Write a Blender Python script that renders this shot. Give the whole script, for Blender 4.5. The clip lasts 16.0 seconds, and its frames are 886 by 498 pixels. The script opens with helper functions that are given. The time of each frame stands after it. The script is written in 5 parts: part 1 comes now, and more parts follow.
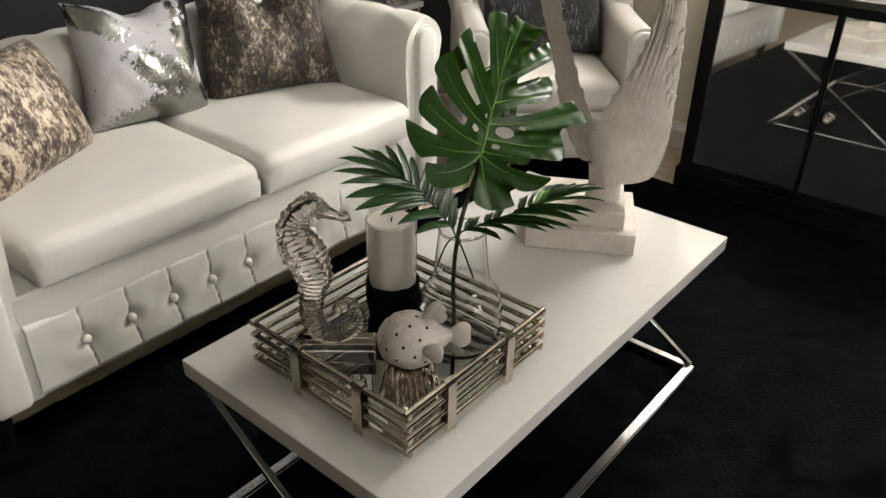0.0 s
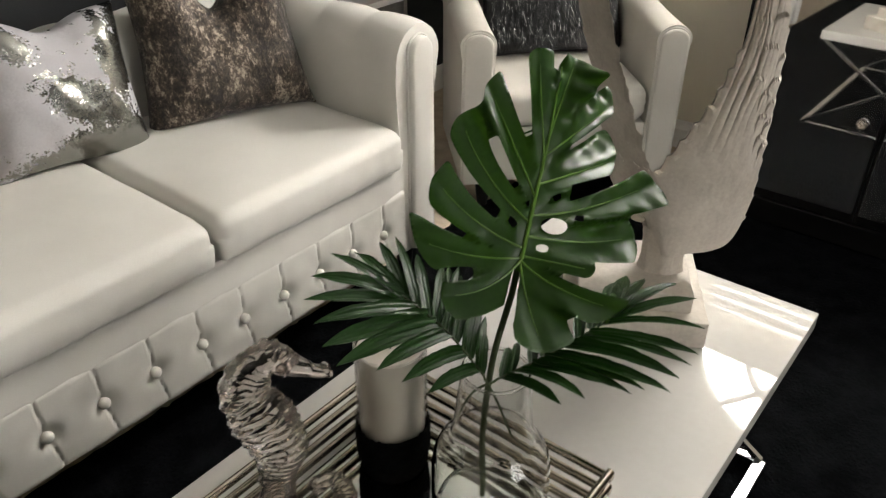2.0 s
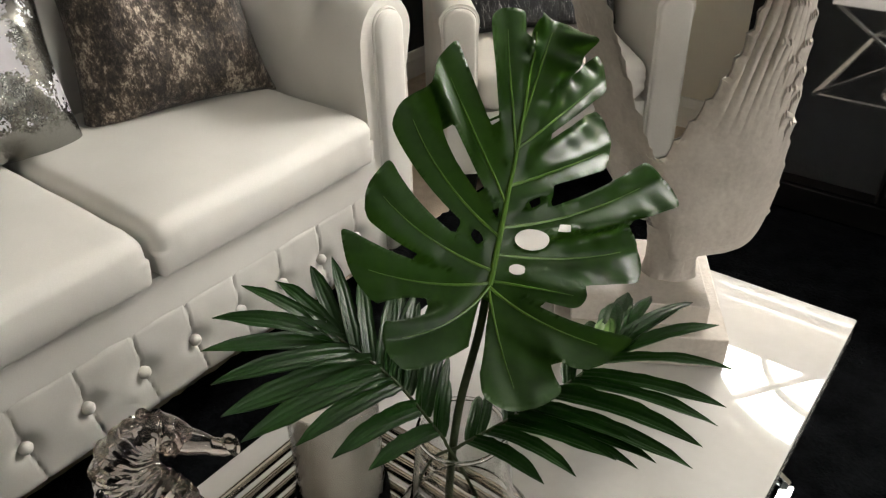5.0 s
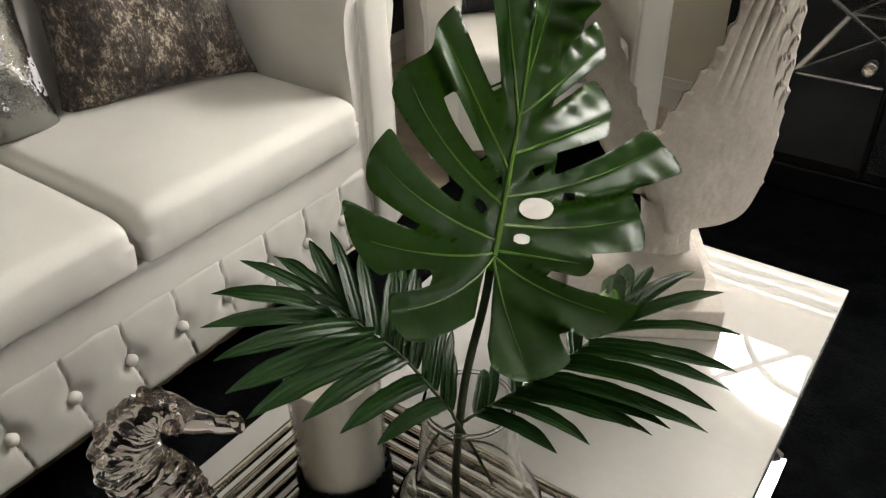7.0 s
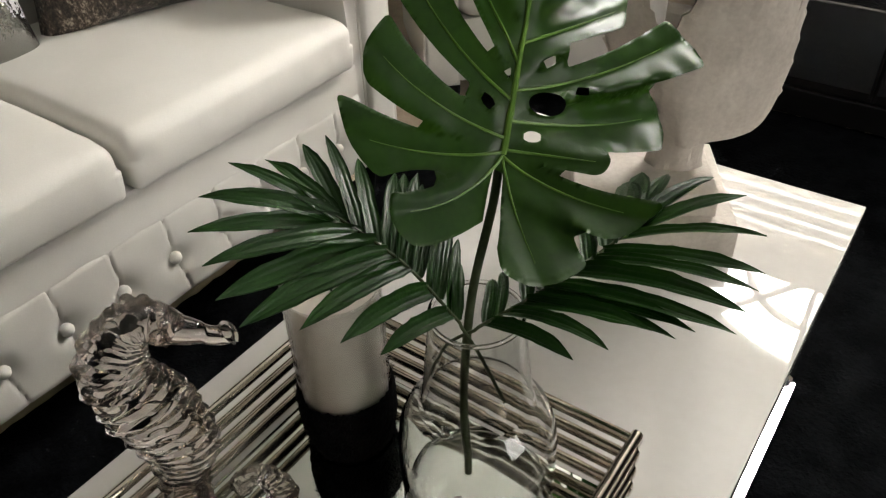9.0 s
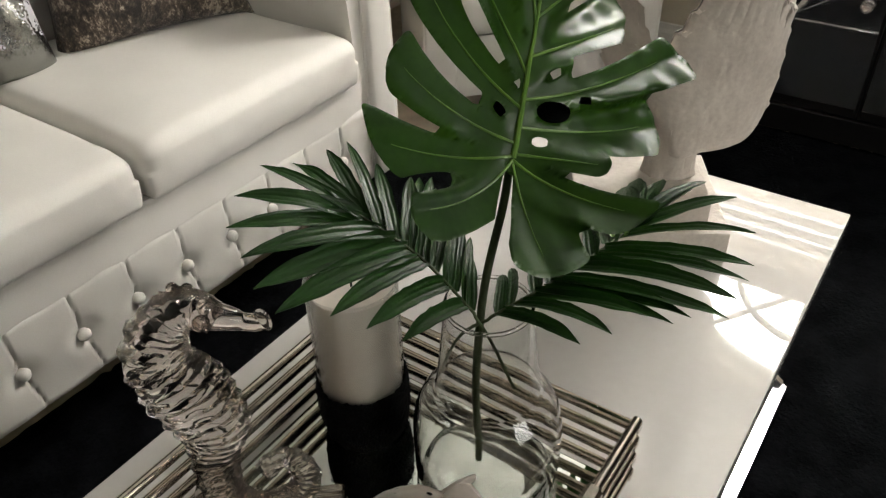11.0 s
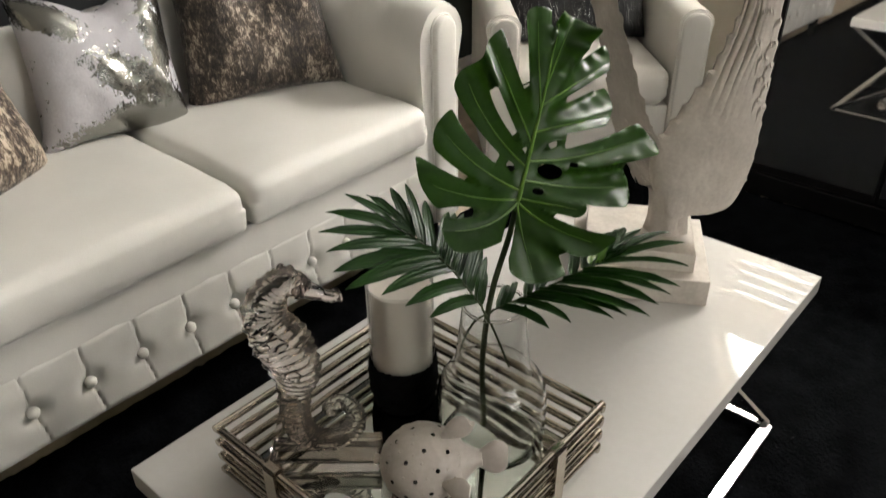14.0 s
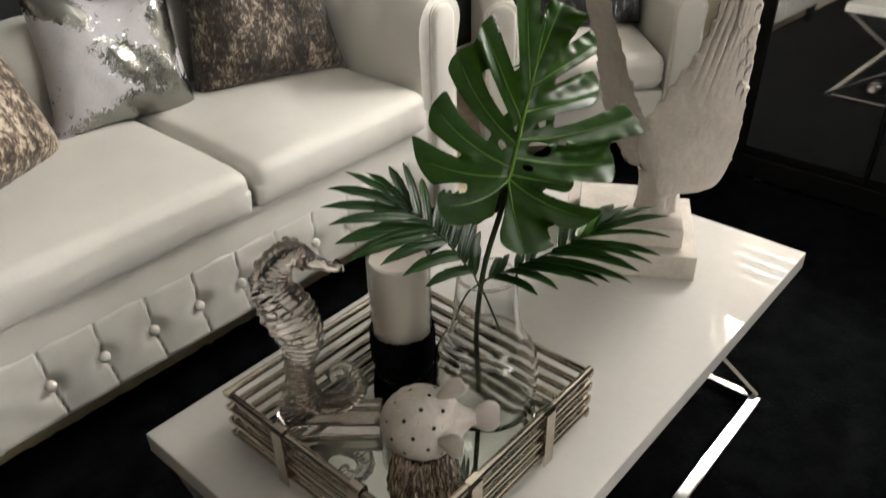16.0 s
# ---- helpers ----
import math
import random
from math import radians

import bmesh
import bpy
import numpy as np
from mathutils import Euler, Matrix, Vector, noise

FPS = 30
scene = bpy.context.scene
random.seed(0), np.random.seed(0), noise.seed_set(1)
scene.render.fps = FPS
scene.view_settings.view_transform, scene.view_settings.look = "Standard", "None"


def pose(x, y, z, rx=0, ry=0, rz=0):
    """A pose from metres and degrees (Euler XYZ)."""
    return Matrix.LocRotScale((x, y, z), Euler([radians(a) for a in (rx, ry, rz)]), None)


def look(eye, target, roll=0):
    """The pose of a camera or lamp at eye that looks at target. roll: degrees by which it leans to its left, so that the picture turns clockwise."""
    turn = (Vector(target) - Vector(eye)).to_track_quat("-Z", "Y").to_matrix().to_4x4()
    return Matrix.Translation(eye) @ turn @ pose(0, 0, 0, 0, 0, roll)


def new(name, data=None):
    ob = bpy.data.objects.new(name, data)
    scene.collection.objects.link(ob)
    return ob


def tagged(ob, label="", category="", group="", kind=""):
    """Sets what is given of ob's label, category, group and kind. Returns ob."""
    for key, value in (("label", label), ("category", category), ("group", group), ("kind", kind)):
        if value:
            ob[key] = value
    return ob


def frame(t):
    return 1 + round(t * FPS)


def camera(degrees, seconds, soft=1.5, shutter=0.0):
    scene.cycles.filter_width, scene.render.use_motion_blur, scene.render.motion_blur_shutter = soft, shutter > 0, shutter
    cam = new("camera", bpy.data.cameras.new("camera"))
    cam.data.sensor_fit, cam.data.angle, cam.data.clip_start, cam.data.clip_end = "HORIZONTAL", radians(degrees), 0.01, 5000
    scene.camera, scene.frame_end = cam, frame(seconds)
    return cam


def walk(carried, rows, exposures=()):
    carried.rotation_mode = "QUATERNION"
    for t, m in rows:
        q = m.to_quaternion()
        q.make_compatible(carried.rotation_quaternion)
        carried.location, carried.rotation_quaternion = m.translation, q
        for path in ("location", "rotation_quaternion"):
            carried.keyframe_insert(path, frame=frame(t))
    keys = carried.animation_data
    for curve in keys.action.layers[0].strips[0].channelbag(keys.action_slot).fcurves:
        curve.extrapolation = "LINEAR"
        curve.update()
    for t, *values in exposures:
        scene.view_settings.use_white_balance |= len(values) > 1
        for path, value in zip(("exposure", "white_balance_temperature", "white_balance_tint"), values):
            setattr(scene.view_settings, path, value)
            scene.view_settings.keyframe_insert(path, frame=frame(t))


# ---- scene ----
cam = camera(59.0, 16.0, soft=1.25, shutter=0.4)
PATH = [
    (0, (1.025, -0.769, 1.455), (-0.076, 0.567, 0.453), 0.9),
    (0.5, (1.005, -0.7, 1.425), (-0.112, 0.577, 0.365), 1.2),
    (1, (0.853, -0.592, 1.408), (-0.256, 0.681, 0.336), 0.1),
    (1.5, (0.682, -0.501, 1.422), (-0.385, 0.816, 0.36), -0.8),
    (2, (0.637, -0.386, 1.417), (-0.405, 0.949, 0.354), 0.5),
    (2.5, (0.626, -0.275, 1.408), (-0.432, 1.022, 0.313), 1.3),
    (3, (0.618, -0.209, 1.395), (-0.433, 1.044, 0.243), 0.6),
    (3.5, (0.569, -0.165, 1.337), (-0.491, 1.058, 0.162), -0.6),
    (4, (0.554, -0.16, 1.323), (-0.524, 1.107, 0.213), -0.9),
    (6.5, (0.527, -0.188, 1.309), (-0.457, 1.156, 0.203), -1.3),
    (7, (0.522, -0.183, 1.298), (-0.461, 1.152, 0.178), -1.5),
    (7.5, (0.517, -0.177, 1.294), (-0.457, 1.153, 0.162), -1.6),
    (8, (0.514, -0.175, 1.284), (-0.454, 1.145, 0.136), -1.8),
    (8.5, (0.507, -0.175, 1.273), (-0.449, 1.125, 0.091), -1.9),
    (9, (0.503, -0.172, 1.233), (-0.429, 1.098, 0.002), -2.2),
    (11.5, (0.532, -0.27, 1.272), (-0.4, 1.04, 0.083), -1.7),
    (12, (0.563, -0.313, 1.304), (-0.369, 0.985, 0.1), -0.2),
    (12.5, (0.645, -0.36, 1.328), (-0.33, 0.909, 0.129), 0.6),
    (13, (0.689, -0.392, 1.329), (-0.344, 0.85, 0.15), 0.2),
    (13.5, (0.718, -0.416, 1.354), (-0.358, 0.817, 0.204), -0.5),
    (14, (0.755, -0.45, 1.392), (-0.367, 0.824, 0.334), -0.7),
    (14.5, (0.787, -0.47, 1.42), (-0.389, 0.846, 0.48), -1.2),
    (15, (0.81, -0.479, 1.428), (-0.365, 0.834, 0.482), -1.7),
    (15.5, (0.814, -0.495, 1.429), (-0.339, 0.824, 0.464), -1.3),
    (16, (0.811, -0.495, 1.408), (-0.309, 0.761, 0.328), -1.2),
]
walk(cam, [(t, look(eye, target, roll)) for t, eye, target, roll in PATH], exposures=((0, 0.18), (0.5, 0.22), (1, 0.14), (2, 0), (16, 0.02)))

# ---- world, window light, added fill light ----
world = bpy.data.worlds.new("sky")
scene.world = world
world.use_nodes = True
wn = world.node_tree.nodes
sky = wn.new("ShaderNodeTexSky")
sky.sky_type, sky.sun_disc = "NISHITA", False
sky.sun_elevation, sky.sun_rotation = radians(38), radians(25)
wn["Background"].inputs["Strength"].default_value = 0.12
world.node_tree.links.new(sky.outputs[0], wn["Background"].inputs["Color"])


def area_lamp(name, m, w, h, power, colour):
    d = bpy.data.lights.new(name, "AREA")
    d.shape, d.size, d.size_y, d.energy, d.color = "RECTANGLE", w, h, power, colour
    ob = new(name, d)
    ob.matrix_basis = m
    return ob


area_lamp("window_daylight", look((0.307, 3.16, 2.25), (0.26, 1.0, 1.55)), 2.0, 1.7, 1040, (1.0, 0.965, 0.90))
# added fill with no known source, brightens the loveseat's front from the east
area_lamp("unseen_side_fill", look((3.30, 0.25, 1.66), (0.10, 0.30, 0.80)), 1.4, 1.35, 42, (1.0, 0.965, 0.90))

# ---- materials ----


def node_mat(name):
    m = bpy.data.materials.new(name)
    m.use_nodes = True
    return m, m.node_tree.nodes, m.node_tree.links, m.node_tree.nodes["Principled BSDF"]


def surface(name, dark, light, rough=(0.5, 0.6), metal=0.0, big=3.0, fine=120.0, bump=0.15, coat=0.0, sheen=0.0, spread=(0.35, 0.65), stretch=(1, 1, 1), dist=0.002, spec=0.5):
    """Two scales of noise between two tones, with a fine relief."""
    m, n, l, p = node_mat(name)
    tc = n.new("ShaderNodeTexCoord")
    mp = n.new("ShaderNodeMapping")
    mp.inputs["Scale"].default_value = stretch
    l.new(tc.outputs["Object"], mp.inputs["Vector"])
    a, b = n.new("ShaderNodeTexNoise"), n.new("ShaderNodeTexNoise")
    a.inputs["Scale"].default_value, b.inputs["Scale"].default_value = big, fine
    a.inputs["Detail"].default_value, b.inputs["Detail"].default_value = 5, 4
    l.new(mp.outputs[0], a.inputs["Vector"]), l.new(mp.outputs[0], b.inputs["Vector"])
    mix = n.new("ShaderNodeMix")
    mix.inputs["Factor"].default_value = 0.35
    l.new(a.outputs["Fac"], mix.inputs["A"]), l.new(b.outputs["Fac"], mix.inputs["B"])
    ramp = n.new("ShaderNodeValToRGB")
    e = ramp.color_ramp.elements
    e[0].position, e[1].position = spread
    e[0].color, e[1].color = (*dark, 1), (*light, 1)
    l.new(mix.outputs["Result"], ramp.inputs["Fac"])
    l.new(ramp.outputs["Color"], p.inputs["Base Color"])
    mr = n.new("ShaderNodeMapRange")
    mr.inputs["To Min"].default_value, mr.inputs["To Max"].default_value = rough
    l.new(a.outputs["Fac"], mr.inputs["Value"]), l.new(mr.outputs["Result"], p.inputs["Roughness"])
    bp = n.new("ShaderNodeBump")
    bp.inputs["Strength"].default_value, bp.inputs["Distance"].default_value = bump, dist
    l.new(b.outputs["Fac"], bp.inputs["Height"]), l.new(bp.outputs["Normal"], p.inputs["Normal"])
    p.inputs["Metallic"].default_value = metal
    p.inputs["Coat Weight"].default_value = coat
    p.inputs["Coat Roughness"].default_value = 0.05
    p.inputs["Sheen Weight"].default_value = sheen
    p.inputs["Specular IOR Level"].default_value = spec
    return m


def clear_glass(name, tint=(1, 1, 1), rough=0.0, ior=1.45):
    m, n, l, p = node_mat(name)
    p.inputs["Base Color"].default_value = (*tint, 1)
    p.inputs["Transmission Weight"].default_value = 1.0
    p.inputs["Roughness"].default_value = rough
    p.inputs["IOR"].default_value = ior
    return m


def crushed_velvet(name, dark, mid, pale, size, worn=0.0, soft=0.06):
    """Crushed velvet: flecks of laid, shiny pile, crowded in some parts and sparse in others."""
    m, n, l, p = node_mat(name)
    tc = n.new("ShaderNodeTexCoord")
    mp = n.new("ShaderNodeMapping")
    mp.inputs["Scale"].default_value = (1.45, 0.80, 1)
    l.new(tc.outputs["Object"], mp.inputs["Vector"])
    a, b, c = (n.new("ShaderNodeTexNoise") for _ in range(3))
    for t, sc, d, w in ((a, size * 0.24, 3, 0.6), (b, size * 1.3, 8, 0.45), (c, size * 4.0, 6, 0.3)):
        t.inputs["Scale"].default_value, t.inputs["Detail"].default_value, t.inputs["Distortion"].default_value = sc, d, w
        t.inputs["Roughness"].default_value = 0.62
        l.new(mp.outputs[0], t.inputs["Vector"])
    mix, mix2 = n.new("ShaderNodeMix"), n.new("ShaderNodeMix")
    mix.inputs["Factor"].default_value, mix2.inputs["Factor"].default_value = 0.40, 0.28
    l.new(b.outputs["Fac"], mix.inputs["A"]), l.new(c.outputs["Fac"], mix.inputs["B"])
    l.new(mix.outputs["Result"], mix2.inputs["A"]), l.new(a.outputs["Fac"], mix2.inputs["B"])
    ramp = n.new("ShaderNodeValToRGB")
    e = ramp.color_ramp.elements
    e[0].position, e[1].position = 0.515 - soft - worn, 0.515 + soft - worn
    e[0].color, e[1].color = (*dark, 1), (*pale, 1)
    k = e.new(0.515 - worn)
    k.color = (*mid, 1)
    l.new(mix2.outputs["Result"], ramp.inputs["Fac"]), l.new(ramp.outputs["Color"], p.inputs["Base Color"])
    mr, m2 = n.new("ShaderNodeMapRange"), n.new("ShaderNodeMapRange")
    for q, lo, hi in ((mr, 0.70, 0.28), (m2, 0.0, 0.55)):
        q.inputs["From Min"].default_value, q.inputs["From Max"].default_value = 0.45, 0.60
        q.inputs["To Min"].default_value, q.inputs["To Max"].default_value = lo, hi
        l.new(mix2.outputs["Result"], q.inputs["Value"])
    l.new(mr.outputs["Result"], p.inputs["Roughness"]), l.new(m2.outputs["Result"], p.inputs["Metallic"])
    bp = n.new("ShaderNodeBump")
    bp.inputs["Strength"].default_value, bp.inputs["Distance"].default_value = 0.9, 0.008
    l.new(mix2.outputs["Result"], bp.inputs["Height"]), l.new(bp.outputs["Normal"], p.inputs["Normal"])
    p.inputs["Sheen Weight"].default_value = 0.15
    return m


def sequins(name, matte, silver):
    """Flip sequins: matte pale side, with brushed patches that show the silver side."""
    m, n, l, p = node_mat(name)
    tc = n.new("ShaderNodeTexCoord")
    v = n.new("ShaderNodeTexVoronoi")
    v.inputs["Scale"].default_value = 240
    l.new(tc.outputs["Object"], v.inputs["Vector"])
    a, b = n.new("ShaderNodeTexNoise"), n.new("ShaderNodeTexNoise")
    a.inputs["Scale"].default_value, a.inputs["Detail"].default_value, a.inputs["Distortion"].default_value = 15, 6, 1.6
    b.inputs["Scale"].default_value = 190
    l.new(tc.outputs["Object"], a.inputs["Vector"]), l.new(tc.outputs["Object"], b.inputs["Vector"])
    # where a palm has brushed the discs over: middle, half lengths, turn
    total = a.outputs["Fac"]
    patch = None
    for x, y, rx, ry, turn in ((0.045, 0.152, 0.165, 0.074, -0.50), (0.055, 0.040, 0.310, 0.088, 0.22), (-0.130, 0.325, 0.120, 0.050, -0.62), (0.125, 0.245, 0.046, 0.150, 0.10), (0.175, 0.300, 0.040, 0.150, 0.0)):
        mp, g = n.new("ShaderNodeMapping"), n.new("ShaderNodeTexGradient")
        mp.vector_type, g.gradient_type = "TEXTURE", "SPHERICAL"
        mp.inputs["Location"].default_value, mp.inputs["Rotation"].default_value, mp.inputs["Scale"].default_value = (x, y, 0), (0, 0, turn), (rx, ry, 2)
        l.new(tc.outputs["Object"], mp.inputs["Vector"]), l.new(mp.outputs[0], g.inputs["Vector"])
        if patch is None:
            patch = g.outputs["Fac"]
        else:
            mx = n.new("ShaderNodeMath")
            mx.operation = "MAXIMUM"
            l.new(patch, mx.inputs[0]), l.new(g.outputs["Fac"], mx.inputs[1])
            patch = mx.outputs[0]
    sep = n.new("ShaderNodeSeparateColor")
    l.new(v.outputs["Color"], sep.inputs["Color"])
    for source, weight in ((patch, 1.02), (b.outputs["Fac"], 0.10), (sep.outputs[1], 0.30)):
        add = n.new("ShaderNodeMath")
        add.operation = "MULTIPLY_ADD"
        add.inputs[1].default_value = weight
        l.new(source, add.inputs[0]), l.new(total, add.inputs[2])
        total = add.outputs[0]
    s = total.node
    mask = n.new("ShaderNodeMapRange")
    mask.inputs["From Min"].default_value, mask.inputs["From Max"].default_value = 0.955, 0.965
    l.new(s.outputs[0], mask.inputs["Value"])
    col = n.new("ShaderNodeMix")
    col.data_type = "RGBA"
    col.inputs["A"].default_value, col.inputs["B"].default_value = (*matte, 1), (*silver, 1)
    l.new(mask.outputs["Result"], col.inputs["Factor"]), l.new(col.outputs["Result"], p.inputs["Base Color"])
    l.new(mask.outputs["Result"], p.inputs["Metallic"])
    r = n.new("ShaderNodeMapRange")
    r.inputs["To Min"].default_value, r.inputs["To Max"].default_value = 0.62, 0.27
    l.new(mask.outputs["Result"], r.inputs["Value"]), l.new(r.outputs["Result"], p.inputs["Roughness"])
    # each disc lies at its own angle, most of all along the brushed edges
    half, tilt, add, unit = (n.new("ShaderNodeVectorMath") for _ in range(4))
    half.inputs[1].default_value = (0.5, 0.5, 0.5)
    half.operation, tilt.operation, unit.operation = "SUBTRACT", "SCALE", "NORMALIZE"
    near, st = n.new("ShaderNodeMapRange"), n.new("ShaderNodeValToRGB")
    near.inputs["From Min"].default_value, near.inputs["From Max"].default_value = 0.85, 1.35
    k = st.color_ramp.elements
    k[0].position, k[0].color, k[1].position, k[1].color = 0.20, (0.14, 0.14, 0.14, 1), 0.90, (0.18, 0.18, 0.18, 1)
    for at, value in ((0.22, 0.95), (0.28, 0.70), (0.38, 0.20)):
        k.new(at).color = (value, value, value, 1)
    bp = n.new("ShaderNodeBump")
    bp.inputs["Strength"].default_value, bp.inputs["Distance"].default_value = 0.5, 0.004
    l.new(a.outputs["Fac"], bp.inputs["Height"])
    l.new(s.outputs[0], near.inputs["Value"]), l.new(near.outputs["Result"], st.inputs["Fac"]), l.new(st.outputs["Color"], tilt.inputs["Scale"])
    l.new(v.outputs["Color"], half.inputs[0]), l.new(half.outputs[0], tilt.inputs[0])
    l.new(bp.outputs["Normal"], add.inputs[0]), l.new(tilt.outputs[0], add.inputs[1]), l.new(add.outputs[0], unit.inputs[0])
    l.new(unit.outputs[0], p.inputs["Normal"])
    return m


def thin_glass(name):
    """A thin clear wall: light goes straight through, with a Fresnel gloss."""
    m, n, l, p = node_mat(name)
    g, t, mx, lw, pw = n.new("ShaderNodeBsdfGlossy"), n.new("ShaderNodeBsdfTransparent"), n.new("ShaderNodeMixShader"), n.new("ShaderNodeLayerWeight"), n.new("ShaderNodeMath")
    g.inputs["Roughness"].default_value = 0.02
    t.inputs["Color"].default_value = (0.97, 0.975, 0.97, 1)
    pw.operation = "POWER"
    pw.inputs[1].default_value = 3.5
    mr = n.new("ShaderNodeMapRange")
    mr.inputs["To Min"].default_value, mr.inputs["To Max"].default_value = 0.05, 0.8
    l.new(lw.outputs["Facing"], pw.inputs[0]), l.new(pw.outputs[0], mr.inputs["Value"])
    l.new(mr.outputs[0], mx.inputs[0]), l.new(t.outputs[0], mx.inputs[1]), l.new(g.outputs[0], mx.inputs[2])
    l.new(mx.outputs[0], n["Material Output"].inputs["Surface"])
    return m


UPHOLSTERY = surface("ivory_faux_leather", (0.66, 0.64, 0.597), (0.74, 0.72, 0.677), (0.52, 0.66), big=5, fine=420, bump=0.08, dist=0.001, sheen=0.15)
CHAIR_CLOTH = surface("ivory_linen", (0.49, 0.47, 0.425), (0.58, 0.555, 0.51), (0.6, 0.75), big=4, fine=380, bump=0.15, dist=0.001)
LACQUER = surface("white_lacquer", (0.51, 0.495, 0.47), (0.55, 0.535, 0.51), (0.008, 0.022), big=2, fine=60, bump=0.002, dist=0.0005, spec=0.34)
CHROME = surface("chrome", (0.76, 0.76, 0.78), (0.86, 0.86, 0.87), (0.12, 0.22), metal=1, big=8, fine=200, bump=0.02, dist=0.0005)
NICKEL = surface("champagne_nickel", (0.44, 0.39, 0.325), (0.62, 0.56, 0.475), (0.10, 0.22), metal=1, big=14, fine=240, bump=0.08, dist=0.0006)
MIRROR = surface("mirror", (0.60, 0.63, 0.585), (0.64, 0.665, 0.62), (0.01, 0.03), metal=1, big=3, fine=50, bump=0.0)
SMOKED = surface("smoked_mirror", (0.66, 0.66, 0.66), (0.70, 0.70, 0.69), (0.015, 0.04), metal=0.968, big=3, fine=50, bump=0.0)
BLACKWOOD = surface("black_lacquered_wood", (0.003, 0.0028, 0.0028), (0.007, 0.0065, 0.006), (0.36, 0.5), big=3, fine=90, bump=0.06, stretch=(1, 1, 6), spec=0.12)
RUGPILE = surface("black_shag", (0.0007, 0.0008, 0.0010), (0.0046, 0.0051, 0.0059), (0.9, 1.0), big=14, fine=110, bump=0.8, dist=0.006, spec=0.02, spread=(0.40, 0.62))
# cabinet top: the same black wood, base colour lightened for light falling on it
BLACKWOOD_LIT = surface("black_wood_lit_top", (0.010, 0.0085, 0.0075), (0.022, 0.018, 0.0155), (0.26, 0.40), big=4, fine=110, bump=0.08, stretch=(6, 1, 1), spec=0.5)
CARPET = surface("beige_carpet", (0.54, 0.44, 0.33), (0.70, 0.59, 0.46), (0.9, 1.0), big=20, fine=340, bump=0.8, dist=0.006, spec=0.1)
CHARCOAL = surface("charcoal_paint", (0.0165, 0.0175, 0.0195), (0.0235, 0.025, 0.0275), (0.6, 0.75), big=1.3, fine=240, bump=0.12, dist=0.0015, spec=0.22)
BEIGE = surface("warm_beige_paint", (0.70, 0.64, 0.535), (0.76, 0.70, 0.59), (0.65, 0.8), big=1.2, fine=240, bump=0.12, dist=0.0015)
CEILING = surface("ceiling_white", (0.70, 0.69, 0.66), (0.76, 0.75, 0.72), (0.8, 0.9), big=1.2, fine=160, bump=0.3, dist=0.002)
TRIM = surface("white_trim_paint", (0.70, 0.68, 0.64), (0.78, 0.76, 0.72), (0.3, 0.45), big=3, fine=200, bump=0.04)
BLIND = surface("taupe_blind_slats", (0.26, 0.235, 0.20), (0.32, 0.29, 0.25), (0.4, 0.55), big=3, fine=120, bump=0.05)
PLASTER = surface("antique_white_plaster", (0.42, 0.38, 0.333), (0.56, 0.515, 0.458), (0.6, 0.8), big=16, fine=130, bump=0.25, dist=0.003)
CERAMIC = surface("matte_white_ceramic", (0.40, 0.36, 0.315), (0.49, 0.45, 0.405), (0.4, 0.55), big=18, fine=160, bump=0.15, dist=0.0015)
WAX = surface("ivory_wax", (0.61, 0.55, 0.485), (0.69, 0.64, 0.575), (0.25, 0.4), big=9, fine=90, bump=0.04, coat=0.4)
BLACKFUR = surface("black_plush", (0.003, 0.003, 0.003), (0.010, 0.010, 0.010), (0.9, 1.0), big=40, fine=320, bump=1.0, dist=0.006, spec=0.05)
BLACKGLASS = surface("black_glass", (0.004, 0.004, 0.004), (0.007, 0.007, 0.007), (0.04, 0.08), big=5, fine=60, bump=0.0)
MONSTERA = surface("monstera_green", (0.0075, 0.029, 0.0022), (0.0165, 0.052, 0.0038), (0.33, 0.43), big=22, fine=140, bump=0.05, dist=0.002, spec=0.22)
PALM = surface("palm_green", (0.005, 0.023, 0.003), (0.012, 0.044, 0.006), (0.28, 0.42), big=18, fine=200, bump=0.30, dist=0.0018, spec=0.17)
for leafy, tone, share in ((MONSTERA, (0.060, 0.170, 0.012), 0.12), (PALM, (0.040, 0.120, 0.012), 0.10)):
    n, l = leafy.node_tree.nodes, leafy.node_tree.links
    tr, mx = n.new("ShaderNodeBsdfTranslucent"), n.new("ShaderNodeMixShader")
    tr.inputs["Color"].default_value, mx.inputs[0].default_value = (*tone, 1), share
    l.new(n["Principled BSDF"].outputs[0], mx.inputs[1]), l.new(tr.outputs[0], mx.inputs[2]), l.new(mx.outputs[0], n["Material Output"].inputs["Surface"])
VEIN = surface("pale_leaf_vein", (0.055, 0.135, 0.010), (0.105, 0.21, 0.020), (0.35, 0.5), big=30, fine=160, bump=0.1)
LIME = surface("lime_leaflet", (0.045, 0.125, 0.008), (0.085, 0.19, 0.014), (0.32, 0.45), big=24, fine=160, bump=0.15)
STEM = surface("dark_green_stem", (0.028, 0.042, 0.016), (0.058, 0.076, 0.030), (0.5, 0.65), big=40, fine=200, bump=0.2, spec=0.25)
PETAL = surface("coral_petal", (0.74, 0.12, 0.11), (0.90, 0.27, 0.22), (0.5, 0.65), big=26, fine=180, bump=0.15)
BRONZE_VELVET = crushed_velvet("bronze_crushed_velvet", (0.022, 0.012, 0.008), (0.135, 0.095, 0.065), (0.54, 0.45, 0.35), 32, worn=0.018, soft=0.058)
